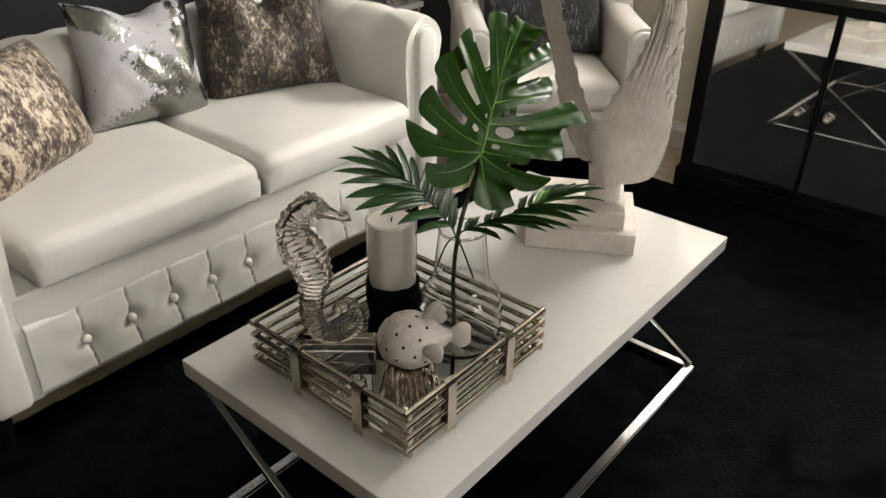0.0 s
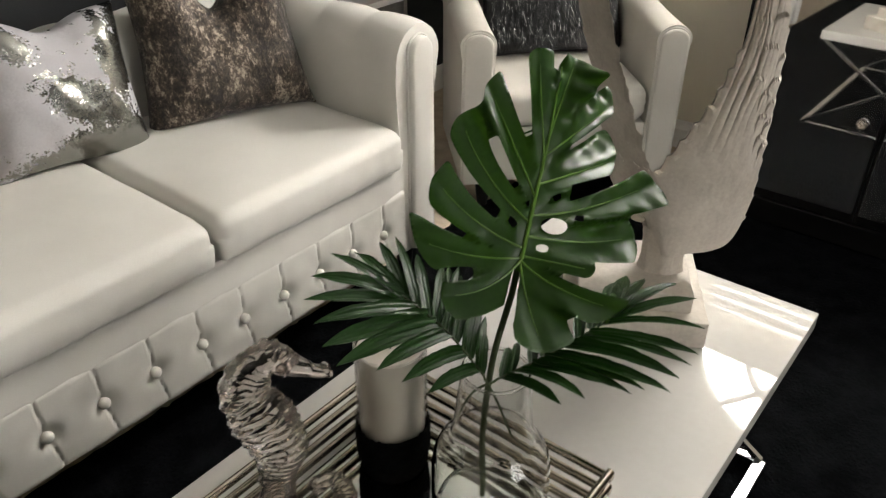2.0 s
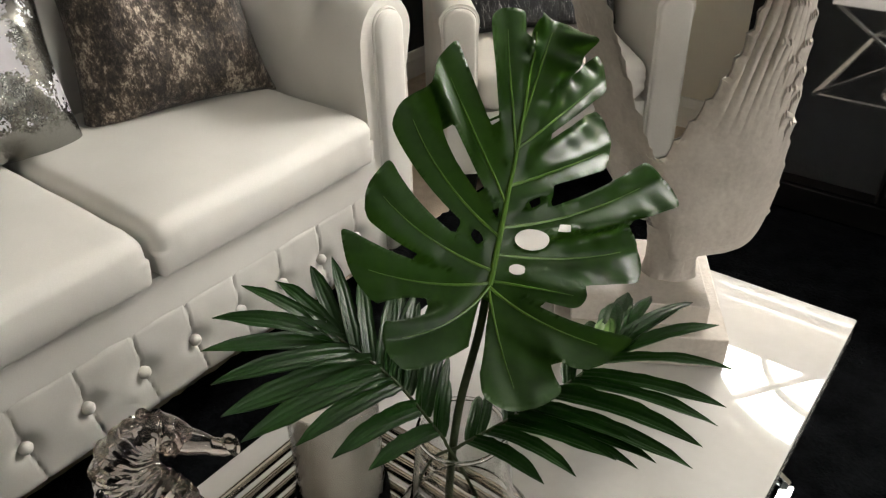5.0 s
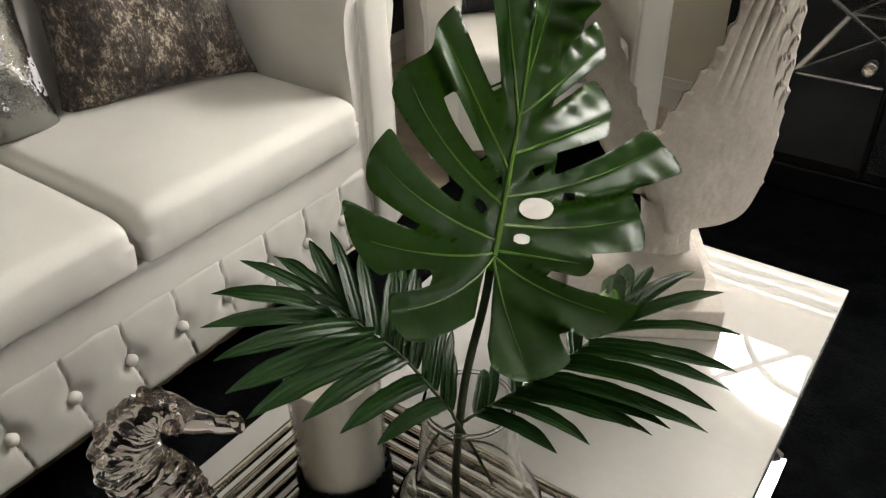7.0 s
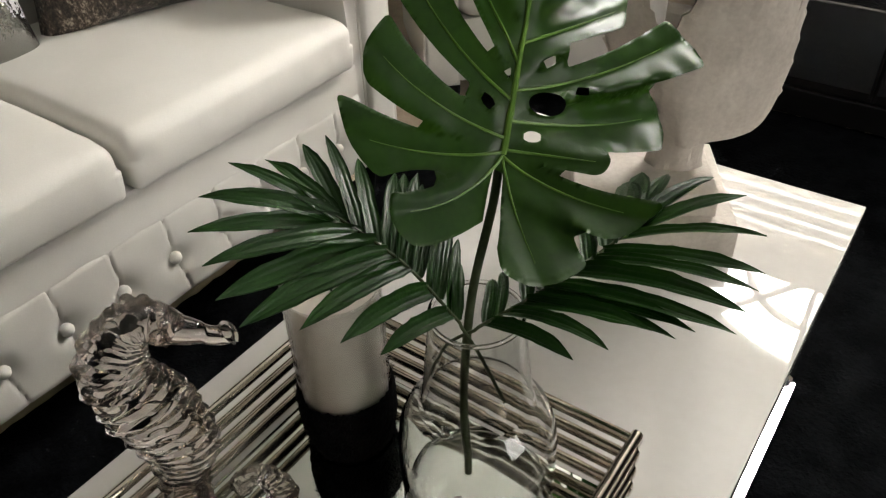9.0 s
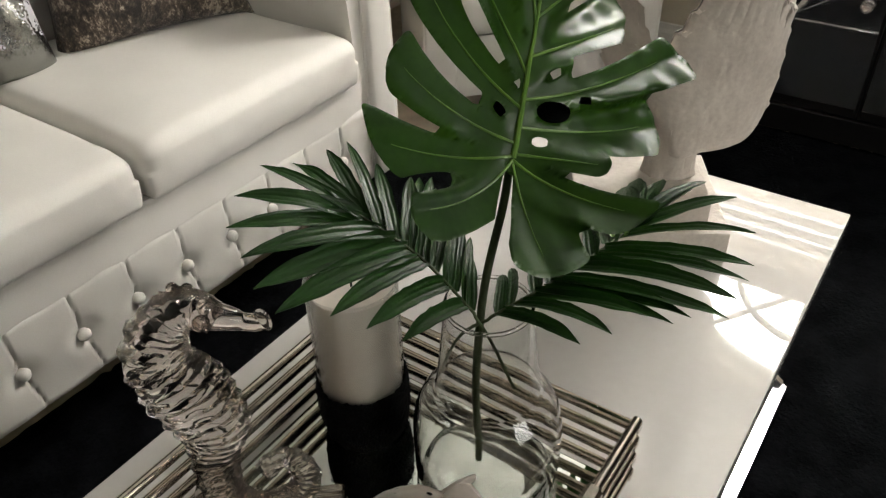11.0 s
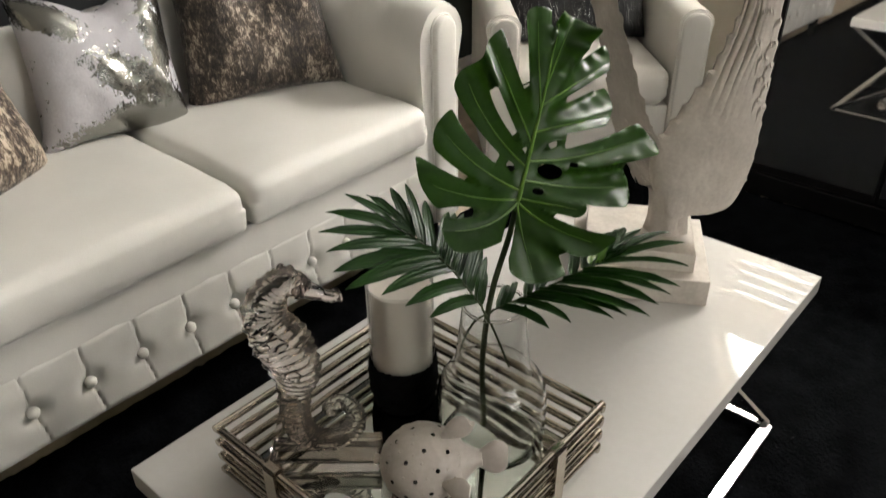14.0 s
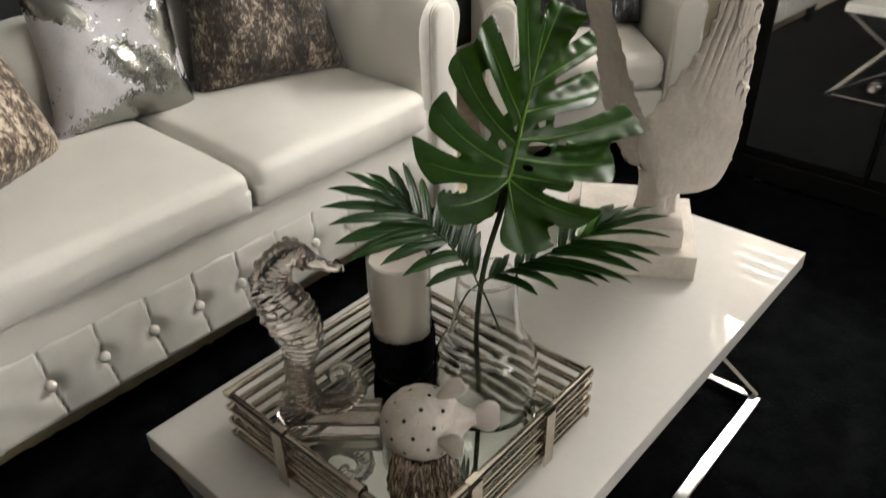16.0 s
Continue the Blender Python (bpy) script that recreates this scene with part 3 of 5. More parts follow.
def loveseat(m, label, group=""):
    """Local axes: the world's own, shifted by m; the front faces +x."""
    s = thing("loveseat", m, label, "sofa", group)
    pitch, by0, bz, z0, z1 = 0.1265, -0.110, 0.251, 0.146, 0.372
    buttons = [by0 + pitch * k for k in range(10)]

    # tufted front rail: puffed panels between slanting seams, pulled in at each button
    def rail(u, v):
        y = SY0 + u * (SY1 - SY0)
        z = z0 + v * (z1 - z0)
        k = (y + (0.07 if z > bz else 0.16) * (z - bz) - by0) / pitch
        near = abs(k - round(k)) if 0 <= round(k) <= 9 else 0.5
        puff = 0.0105 * min(1, (near / 0.030)) ** 0.5 * (0.88 + 0.12 * math.sin(math.pi * near))
        b = by0 + pitch * max(0, min(9, round(k)))
        puff -= 0.015 * math.exp(-((y - b) ** 2 + (z - bz) ** 2) / 0.024 ** 2)
        edge = min(v, 1 - v)
        x = SX - 0.012 + puff - (0.020 * (1 - min(1, edge / 0.10)) ** 2)
        x += 0.0022 * noise.noise(Vector((y * 16, z * 22, 2)))
        return (x, y, z + (0.003 * math.sin(math.pi * near) if v == 1 else 0))
    bm = bmesh.new()
    vs = sheet(bm, rail, 340, 34)
    top = [bm.verts.new((SX - 0.10, v[-1].co.y, v[-1].co.z - 0.004)) for v in vs]
    low = [bm.verts.new((SX - 0.10, v[0].co.y, v[0].co.z)) for v in vs]
    for i in range(len(vs) - 1):
        bm.faces.new((vs[i][-1], vs[i + 1][-1], top[i + 1], top[i]))
        bm.faces.new((vs[i][0], vs[i + 1][0], low[i + 1], low[i]))
    part("front_rail", bm, UPHOLSTERY, s, "button-tufted ivory front rail", smooth=60, recalc=False)
    first = None
    for y in buttons:
        if first is None:
            bm = lathe(bmesh.new(), [(0.0, 0.0130), (0.006, 0.0120), (0.0112, 0.0082), (0.0138, 0.002), (0.012, -0.006)], 20)
            bm.transform(Matrix.Translation((SX - 0.010, y, bz)) @ Matrix.Rotation(radians(90), 4, "Y"))
            first = part("button", bm, UPHOLSTERY, s)
        else:
            ob = new("button", first.data)
            ob.parent, ob.location = s, (0, y - buttons[0], 0)
    part("seat_deck", pad(-1.30, SY0 - 0.01, 0.34, SX - 0.004, SY1 + 0.01, 0.447, 0.016, 0.002, 14), UPHOLSTERY, s)
    part("carcass", boxes((-1.42, SY0, 0.12, SX - 0.05, SY1, 0.36)), UPHOLSTERY, s)
    for y0, y1, sd in ((-0.197, 0.460, 1), (0.468, 1.098, 5)):
        part("seat_cushion", box_cushion(-1.29, y0, 0.446, -0.655, y1, 0.563, sd), UPHOLSTERY, s, "plump ivory seat cushion", smooth=180)
    # arms, with their scroll facings
    for y, flip in ((1.115, 1), (SY0 + 0.005, -1)):
        bm = roll_arm(bmesh.new(), 0.80, 0.832, 0.185, 0.148, 40, 5)
        bm.transform(Matrix.Translation((-1.485, y, 0)) @ Matrix.Diagonal((1, flip, 1, 1)))
        arm = part("arm", bm, UPHOLSTERY, s, "scrolled ivory arm with a fluted top", smooth=60)
        bm = bmesh.new()
        outline = scroll_panel(bm, 0.088, 0.15, 0.795, 0.022)
        bm.transform(Matrix.Translation((-0.687, y + flip * 0.076, 0)))
        part("arm_facing", bm, UPHOLSTERY, arm, smooth=60)
        bm = welt(bmesh.new(), outline, 0)
        bm.transform(Matrix.Translation((-0.684, y + flip * 0.076, 0)))
        part("piping", bm, UPHOLSTERY, arm)
    bm = roll_arm(bmesh.new(), SY1 - SY0 + 0.02, 0.832, 0.20, 0.135, 60, 11)
    bm.transform(Matrix.Translation((-1.285, SY0 - 0.01, 0)) @ Matrix(((0, -1, 0, 0), (1, 0, 0, 0), (0, 0, 1, 0), (0, 0, 0, 1))))
    part("backrest", bm, UPHOLSTERY, s, smooth=60)
    for x in (-1.42, -0.76):
        for y in (SY0 - 0.09, SY1 + 0.09):
            part("leg", lathe(bmesh.new(), [(0, 0.14), (0.030, 0.14), (0.026, 0.06), (0.018, 0.004), (0, 0.004)], 14, (x, y, 0)), BLACKWOOD, s)
    return s


loveseat(Matrix.Identity(4), "ivory faux-leather loveseat with button-tufted front, scrolled arms")
# the matching seat across the room, met in the cabinet's mirror doors
loveseat(pose(0.85, -1.90, 0) @ pose(0, 0, 0, 0, 0, 90), "matching ivory button-tufted loveseat opposite the cabinet")


def pillow(name, m, w, h, thick, material, label, chop=0.0, n=44, ear=0.05, seed=0.0, crush=0.004, taper=0.0):
    """A square scatter cushion; local x across, y up from its lower edge, z towards the viewer."""
    bm = bmesh.new()

    def face(sign):
        def f(u, v):
            a, b = 2 * u - 1, 2 * v - 1
            px = a * w / 2 * (1 - ear * (1 - b * b) * abs(a))
            py = b * h / 2 * (1 - ear * (1 - a * a) * abs(b))
            t = thick / 2 * max(0, (1 - a ** 4) * (1 - b ** 4)) ** 0.55
            d = chop * math.exp(-(a / 0.34) ** 2) * max(0, (b + 0.3) / 1.3) ** 1.5
            t += 0.30 * chop * (math.exp(-((abs(a) - 0.55) / 0.22) ** 2)) * max(0, b) * (1 - b ** 6) - 0.25 * d * (1 - b ** 6)
            k = noise.noise(Vector((px * 8 + seed, py * 8, sign))) + 0.5 * noise.noise(Vector((px * 21, py * 21 + seed, sign)))
            t += crush * 2 * k * (1 - a ** 6) * (1 - b ** 6)
            px *= 1 - taper * (b + 1) / 2
            return (px, py - d + h / 2, sign * max(t, 0.0015))
        return f
    sheet(bm, face(1), n, n)
    sheet(bm, face(-1), n, n)
    bmesh.ops.remove_doubles(bm, verts=bm.verts[:], dist=0.0032)
    p = tagged(part(name, bm, material, smooth=180), label, "pillow", "scatter cushions on the loveseat")
    p.matrix_basis = m
    return p


def leaning(x, y, z, heading, lean, tilt=0.0):
    """heading: the degrees of the lower edge, left to right; lean: degrees back."""
    return Matrix.Translation((x, y, z)) @ Matrix.Rotation(radians(heading), 4, "Z") @ Matrix.Rotation(radians(90 - lean), 4, "X") @ Matrix.Rotation(radians(tilt), 4, "Z")


pillow("scatter_cushion", leaning(-1.075, 0.868, 0.553, 68.8, 15, 2), 0.48, 0.46, 0.18, TAUPE_VELVET, "dark taupe crushed-velvet cushion with a deep chop", chop=0.135, ear=0.09, seed=3, crush=0.006, taper=0.12)
pillow("scatter_cushion", leaning(-1.140, 0.430, 0.549, 88, 17, -5.2), 0.41, 0.385, 0.16, SEQUIN, "white flip-sequin cushion with silver patches", chop=0.035, ear=0.10, seed=9, crush=0.005, taper=0.05)
pillow("scatter_cushion", leaning(-1.02, 0.045, 0.556, 122, 26, -3), 0.42, 0.345, 0.18, BRONZE_VELVET, "bronze and champagne crushed-velvet cushion against the arm", chop=0.01, seed=14)

# ---- coffee table ----
TX0, TX1, TY0, TY1, TZ = -0.191, 0.449, -0.128, 1.120, 0.450
table = thing("coffee_table", pose((TX0 + TX1) / 2, (TY0 + TY1) / 2, 0), "white lacquered coffee table on a chrome cross-leg base", "table")
part("tabletop", boxes((TX0, TY0, TZ - 0.040, TX1, TY1, TZ), r=0.002, seg=2), LACQUER, table, smooth=15, world_space=True)


def flat_bar(p, q, width, thick, across):
    """A flat bar from p to q, its width along across."""
    p, q, across = Vector(p), Vector(q), Vector(across).normalized()
    d = (q - p).normalized()
    other = d.cross(across).normalized()
    across = other.cross(d)
    bm = bmesh.new()
    box(bm, -0.5, -0.5, -0.5, 0.5, 0.5, 0.5)
    l = (q - p).length
    for v in bm.verts:
        c = v.co.copy()
        v.co = (p + q) / 2 + d * c.x * l + across * c.y * width + other * c.z * thick
    bmesh.ops.bevel(bm, geom=bm.edges[:], offset=0.0012, segments=1, affect="EDGES")
    return bm


LX0, LX1, LY0, LY1 = TX0 + 0.020, TX1 - 0.020, TY0 + 0.014, TY1 - 0.018
for x in (LX0, LX1):
    part("floor_bar", flat_bar((x, LY0, 0.014), (x, LY1, 0.014), 0.021, 0.012, (1, 0, 0)), CHROME, table, world_space=True)
for y in (LY0, LY1):
    part("floor_bar", flat_bar((LX0 + 0.013, y, 0.014), (LX1 - 0.013, y, 0.014), 0.020, 0.0115, (0, 1, 0)), CHROME, table, world_space=True)
    part("cross_leg", flat_bar((LX0, y, 0.408), (LX1, y, 0.020), 0.0145, 0.0140, (0, 1, 0)), CHROME, table, world_space=True)
    part("cross_leg", flat_bar((LX0, y + 0.0005, 0.020), (LX1, y + 0.0005, 0.408), 0.0140, 0.0138, (0, 1, 0)), CHROME, table, world_space=True)

# ---- tray ----
RX, RY, RH = (-0.056, 0.350), (-0.037, 0.366), (0.4700, 0.4985, 0.5270, 0.5555)
tray = thing("tray", pose(0.149, 0.175, TZ), "square champagne-metal rod tray with a mirrored base", "tray")
part("mirror_base", boxes((RX[0] + 0.010, RY[0] + 0.010, 0.4535, RX[1] - 0.010, RY[1] - 0.010, 0.4655)), MIRROR, tray, "mirrored tray floor", smooth=0, world_space=True)
for i, z in enumerate(RH):
    o = 0.0005 * i
    for y in RY:
        part("rod", tube(bmesh.new(), [(RX[0] - 0.0068, y, z), (RX[1] + 0.0068, y, z)], 0.0064, 12), NICKEL, tray, world_space=True)
    for x in RX:
        part("rod", tube(bmesh.new(), [(x, RY[0] - 0.0068, z + 0.004), (x, RY[1] + 0.0068, z + 0.004)], 0.0064, 12), NICKEL, tray, world_space=True)


def strap(x, y, nx, ny):
    """A flat strap that clips over the rods; (nx, ny) points out of the tray."""
    tx, ty = -ny, nx
    prof = [(0.0095, 0.452), (0.0095, 0.560), (0.006, 0.5665), (-0.004, 0.5675), (-0.0095, 0.562), (-0.0095, 0.466), (-0.0075, 0.466), (-0.0075, 0.560), (-0.003, 0.5655), (0.005, 0.5645), (0.0075, 0.559), (0.0075, 0.452)]
    bm = bmesh.new()
    rows = [[bm.verts.new((x + nx * o + tx * w, y + ny * o + ty * w, z)) for o, z in prof] for w in (-0.0115, 0.0115)]
    n = len(prof)
    for k in range(n):
        bm.faces.new((rows[0][k], rows[0][(k + 1) % n], rows[1][(k + 1) % n], rows[1][k]))
    bm.faces.new(rows[0]), bm.faces.new(rows[1])
    part("strap", bm, NICKEL, tray, "flat satin metal strap", smooth=0, world_space=True)


for c in (0.072, 0.236):
    strap(c, RY[0], 0, -1)
for c in (0.072, 0.250):
    strap(RX[1], c, 1, 0)
BASE = 0.4656

# ---- glass seahorse on its block ----


def seahorse(m):
    """Local x along the block, z up; ridged glass body, curled tail."""
    bm = bmesh.new()
    spine = spline([(-0.022, 0, 0.790), (-0.044, 0, 0.804), (-0.070, 0, 0.786), (-0.083, 0, 0.748), (-0.066, 0, 0.706), (-0.051, 0, 0.655), (-0.057, 0, 0.612), (-0.060, 0, 0.560), (-0.048, 0, 0.525), (-0.015, 0, 0.512), (0.020, 0, 0.529), (0.032, 0, 0.560), (0.016, 0, 0.590), (-0.008, 0, 0.580), (-0.003, 0, 0.563)], 22)
    rad = [0.017, 0.021, 0.022, 0.027, 0.036, 0.031, 0.021, 0.019, 0.020, 0.018, 0.015, 0.013, 0.011, 0.009, 0.005]
    n, rings = 40, []
    total = len(spine)
    for i, p in enumerate(spine):
        f = i / (total - 1) * (len(rad) - 1)
        k = min(int(f), len(rad) - 2)
        r = rad[k] + (rad[k + 1] - rad[k]) * (f - k)
        trunk = min(1, max(0, (i - 30) / 20))
        # stacked plates: each overlaps the next like a stair
        step = (i % 5) / 4
        plate = 1 - step ** 1.6
        t = (spine[min(i + 1, total - 1)] - spine[max(i - 1, 0)]).normalized()
        up = Vector((0, 1, 0)).cross(t)
        ring = []
        for j in range(n):
            a = 2 * math.pi * j / n
            c = math.cos(a)
            knob = 0.5 + 0.5 * math.cos(7 * a)
            out = 1 + trunk * (0.05 * plate + 0.20 * max(0, c) ** 3 * plate + 0.08 * knob * (0.4 + 0.6 * plate) + 0.15 * max(0, -c) ** 2 * (0.5 + 0.5 * math.cos(i * math.pi / 5)))
            out += (1 - trunk) * 0.09 * noise.noise(Vector((c * 3.2, math.sin(a) * 3.2, i * 0.22))) + 0.03 * noise.noise(Vector((c * 3, math.sin(a) * 3, i * 0.3)))
            ring.append(bm.verts.new(p - r * out * c * up + Vector((0, 0.74 * r * out * math.sin(a), 0))))
        rings.append(ring)
    for a, b in zip(rings, rings[1:]):
        for j in range(n):
            bm.faces.new((a[j], a[(j + 1) % n], b[(j + 1) % n], b[j]))
    bm.faces.new(rings[0]), bm.faces.new(rings[-1])
    # snout, brow and crown knobs
    sn = spline([(-0.030, 0, 0.795), (-0.008, 0, 0.787), (0.004, 0, 0.782), (0.016, 0, 0.780), (0.022, 0, 0.783)], 5)
    tube(bm, sn, [0.0150 - 0.0068 * min(1, k / 9) + (0.0030 if k > 17 else 0) for k in range(len(sn))], 14)
    for x, y, z, r in ((-0.030, 0.013, 0.797, 0.008), (-0.030, -0.013, 0.797, 0.008), (-0.038, 0, 0.825, 0.006), (-0.050, 0, 0.827, 0.006), (-0.027, 0, 0.815, 0.006), (-0.066, 0, 0.815, 0.006), (-0.082, 0, 0.798, 0.006), (-0.018, 0.0, 0.797, 0.006), (-0.097, 0, 0.777, 0.006), (-0.108, 0, 0.752, 0.006)):
        bmesh.ops.create_icosphere(bm, subdivisions=2, radius=r, matrix=Matrix.Translation((x, y, z)))
    for x, z, h in ((-0.047, 0.822, 0.013), (-0.036, 0.820, 0.009), (-0.060, 0.818, 0.009)):
        bmesh.ops.create_cone(bm, cap_ends=True, segments=6, radius1=0.009, radius2=0.001, depth=h, matrix=Matrix.Translation((x, 0, z + h / 3)) @ Matrix.Rotation(-2.5 * (x + 0.045) * -6, 4, "Y"))
    # block
    box(bm, -0.104, -0.032, BASE + 0.0008, 0.066, 0.032, BASE + 0.031, r=0.0025, seg=1)
    fin = [(-0.104, BASE + 0.030), (-0.034, BASE + 0.030), (-0.048, 0.545), (-0.052, 0.600), (-0.074, 0.600)]
    sides = [[bm.verts.new((x, y, z)) for x, z in fin] for y in (-0.009, 0.009)]
    bm.faces.new(sides[0]), bm.faces.new(sides[1])
    for k in range(5):
        bm.faces.new((sides[0][k], sides[0][(k + 1) % 5], sides[1][(k + 1) % 5], sides[1][k]))
    ob = part("seahorse_figurine", bm, SOLID_GLASS, smooth=38)
    ob.matrix_basis = m
    return tagged(ob, "clear ridged glass seahorse on a glass block", "figurine")


seahorse(Matrix.Translation((0.060, 0.090, 0)) @ Matrix.Rotation(radians(41), 4, "Z"))

# ---- ceramic puffer fish ----


def puffer(m):
    bm = bmesh.new()
    c = Vector((0, 0, 0.592))

    def body(u, v):
        a, b = 2 * math.pi * u, math.pi * (v - 0.5)
        p = Vector((0.060 * math.cos(b) * math.cos(a), 0.055 * math.cos(b) * math.sin(a), 0.052 * math.sin(b)))
        k = max(0, noise.noise(p * 95)) * 0.0035
        return c + p * (1 + k / 0.06)
    sheet(bm, body, 64, 36, close_u=True)
    # pierced dots: flat black discs on the skin paint the shade inside the holes
    golden = math.pi * (3 - math.sqrt(5))
    for i in range(48):
        z = 1 - 2 * (i + 0.5) / 48
        a = i * golden
        d = Vector((math.sqrt(1 - z * z) * math.cos(a), math.sqrt(1 - z * z) * math.sin(a), z))
        p = c + Vector((d.x * 0.0602, d.y * 0.0552, d.z * 0.0522))
        if z < -0.35 or d.x > 0.82:
            continue
        q = d.to_track_quat("Z", "Y").to_matrix().to_4x4()
        ring = bmesh.ops.create_circle(bm, cap_ends=True, radius=0.0031, segments=10, matrix=Matrix.Translation(p + d * 0.0006) @ q)
        for v in ring["verts"]:
            for f in v.link_faces:
                f.material_index = 1

    for i in range(150):
        z = 1 - 2 * (i + 0.5) / 150
        a = i * golden + 0.7
        d = Vector((math.sqrt(1 - z * z) * math.cos(a), math.sqrt(1 - z * z) * math.sin(a), z))
        if z > -0.5 and d.x < 0.85:
            bmesh.ops.create_icosphere(bm, subdivisions=2, radius=0.0025, matrix=Matrix.Translation(c + Vector((d.x * 0.0586, d.y * 0.0536, d.z * 0.0506))))

    def fin(at, along, up, length, width, thick=0.0045):
        along, up = Vector(along).normalized(), Vector(up).normalized()
        side = along.cross(up)

        def f(u, v):
            a = 2 * math.pi * v
            s = math.sin(math.pi * (0.08 + 0.84 * u)) ** 0.6 * (0.45 + 0.75 * u)
            return Vector(at) + along * (length * u) + up * (width * s * math.cos(a)) + side * (thick * (0.4 + s) * math.sin(a) * (1.15 - u * 0.5))
        vs = sheet(bm, f, 12, 16, close_v=True)
        bm.faces.new(vs[0]), bm.faces.new(vs[-1])
    tube(bm, [(0.048, 0, 0.598), (0.060, 0, 0.601), (0.070, 0, 0.603), (0.078, 0, 0.604)], [0.030, 0.020, 0.013, 0.010], 16)
    fin((0.066, 0, 0.603), (1, 0, 0.12), (0, 0.35, 1), 0.046, 0.027, 0.0050)
    fin((0.028, -0.047, 0.604), (0.84, -0.38, 0.04), (0.1, 0.45, 1), 0.038, 0.019, 0.0042)
    fin((0.026, 0.048, 0.596), (0.82, 0.42, 0.02), (0.1, -0.45, 1), 0.044, 0.021, 0.0042)
    fin((0.024, 0, 0.640), (0.78, 0, 0.62), (-0.6, 0.35, 0.75), 0.046, 0.0165, 0.0040)
    fin((-0.058, 0.0, 0.596), (-1, 0, 0.0), (0, 1, 0.2), 0.010, 0.009)
    # ribbed flaring foot in rosy chrome
    n = 44

    def foot(u, v):
        a = 2 * math.pi * u
        r = 0.040 + 0.015 * (1 - v) ** 1.2 + 0.0036 * (math.cos(22 * a + 3 * v) + 0.5 * noise.noise(Vector((math.cos(a) * 4, math.sin(a) * 4, v * 5))))
        return (r * math.cos(a), r * math.sin(a), BASE + 0.0008 + v * 0.082)
    vs = sheet(bm, foot, 132, 10, close_u=True, mat=2)
    bm.faces.new([r[0] for r in vs]).material_index = 2
    ob = part("puffer_fish_figurine", bm, [CERAMIC, BLACKGLASS, PEWTER], smooth=50)
    ob.matrix_basis = m
    return tagged(ob, "white pierced ceramic puffer fish on ribbed metal foot", "figurine")


puffer(Matrix.Translation((0.243, 0.088, 0)) @ Matrix.Rotation(radians(38), 4, "Z"))

# ---- candle ----
CX, CY = 0.036, 0.262
candle = thing("pillar_candle", pose(CX, CY, BASE), "ivory pillar candle in a black plush-wrapped holder", "candle")
part("wax", lathe(bmesh.new(), [(0, 0.05), (0.048, 0.05), (0.0495, 0.06), (0.0495, 0.229), (0.0485, 0.2315), (0.030, 0.229), (0, 0.228)], 48), WAX, candle)
part("wick", tube(bmesh.new(), [(0, 0, 0.227), (0.001, 0, 0.235), (0.003, 0, 0.240)], 0.0011, 6), BLACKFUR, candle)
bm = lathe(bmesh.new(), [(0.0515, 0.05), (0.0515, 0.239), (0.0525, 0.2402), (0.0535, 0.239), (0.0535, 0.05)], 48)
part("glass_sleeve", bm, THIN, candle)
bm = bmesh.new()


def plush(u, v):
    a = 2 * math.pi * u
    z = 0.004 + 0.090 * v
    r = 0.0515 + 0.004 * v + 0.0028 * noise.noise(Vector((math.cos(a) * 26, math.sin(a) * 26, z * 420))) + 0.004 * math.sin(math.pi * v)
    return (r * math.cos(a), r * math.sin(a), z + (0.003 * noise.noise(Vector((a * 22, 1, v))) if v in (0, 1) else 0))


sheet(bm, plush, 120, 22, close_u=True)
part("plush_wrap", bm, BLACKFUR, candle, "black plush band", smooth=180)
bm = bmesh.new()
rnd = random.Random(4)
for _ in range(1600):
    a, z = rnd.uniform(0, 2 * math.pi), rnd.uniform(0.010, 0.098)
    d = Vector((math.cos(a), math.sin(a), 0))
    p = d * (0.0535 + 0.035 * z) + Vector((0, 0, z))
    t = Vector((-d.y, d.x, 0))
    q = p + d * rnd.uniform(0.002, 0.005) + t * rnd.uniform(-0.003, 0.003) + Vector((0, 0, rnd.uniform(-0.002, 0.005)))
    bm.faces.new([bm.verts.new(p - t * 0.0006), bm.verts.new(p + t * 0.0006), bm.verts.new(q)])
tagged(part("plush_pile", bm, BLACKFUR, candle, smooth=0), kind="stuff")
part("foot", lathe(bmesh.new(), [(0, 0.0008), (0.049, 0.0008), (0.050, 0.004), (0.049, 0.012), (0.047, 0.040), (0.0, 0.048)], 48), BLACKGLASS, candle)

# ---- vase ----
VX, VY = 0.203, 0.287
prof = [(0, 0.0008), (0.074, 0.0008), (0.083, 0.006), (0.0862, 0.018), (0.0868, 0.060), (0.0864, 0.082), (0.0840, 0.102), (0.0780, 0.119), (0.0700, 0.130), (0.0625, 0.137), (0.0585, 0.145), (0.0545, 0.180), (0.0498, 0.225), (0.0466, 0.2580), (0.0464, 0.2590)]
inner = [(r - 0.0024 + 0.006 * max(0, z - 0.13), z) for r, z in prof[:1:-1]]
inner[-1] = (0.0795, 0.009)
vase = thing("glass_vase", pose(VX, VY, BASE), "clear glass bottle vase on the mirrored tray", "vase")
part("body", lathe(bmesh.new(), prof + inner + [(0.070, 0.0055), (0, 0.0048)], 64), VASE_GLASS, vase, smooth=180)
part("rim", lathe(bmesh.new(), [(0.0455 + 0.0021 * math.cos(a), 0.2614 + 0.0021 * math.sin(a)) for a in (2 * math.pi * k / 10 for k in range(11))], 64), VASE_GLASS, vase, "rolled glass rim", smooth=180)

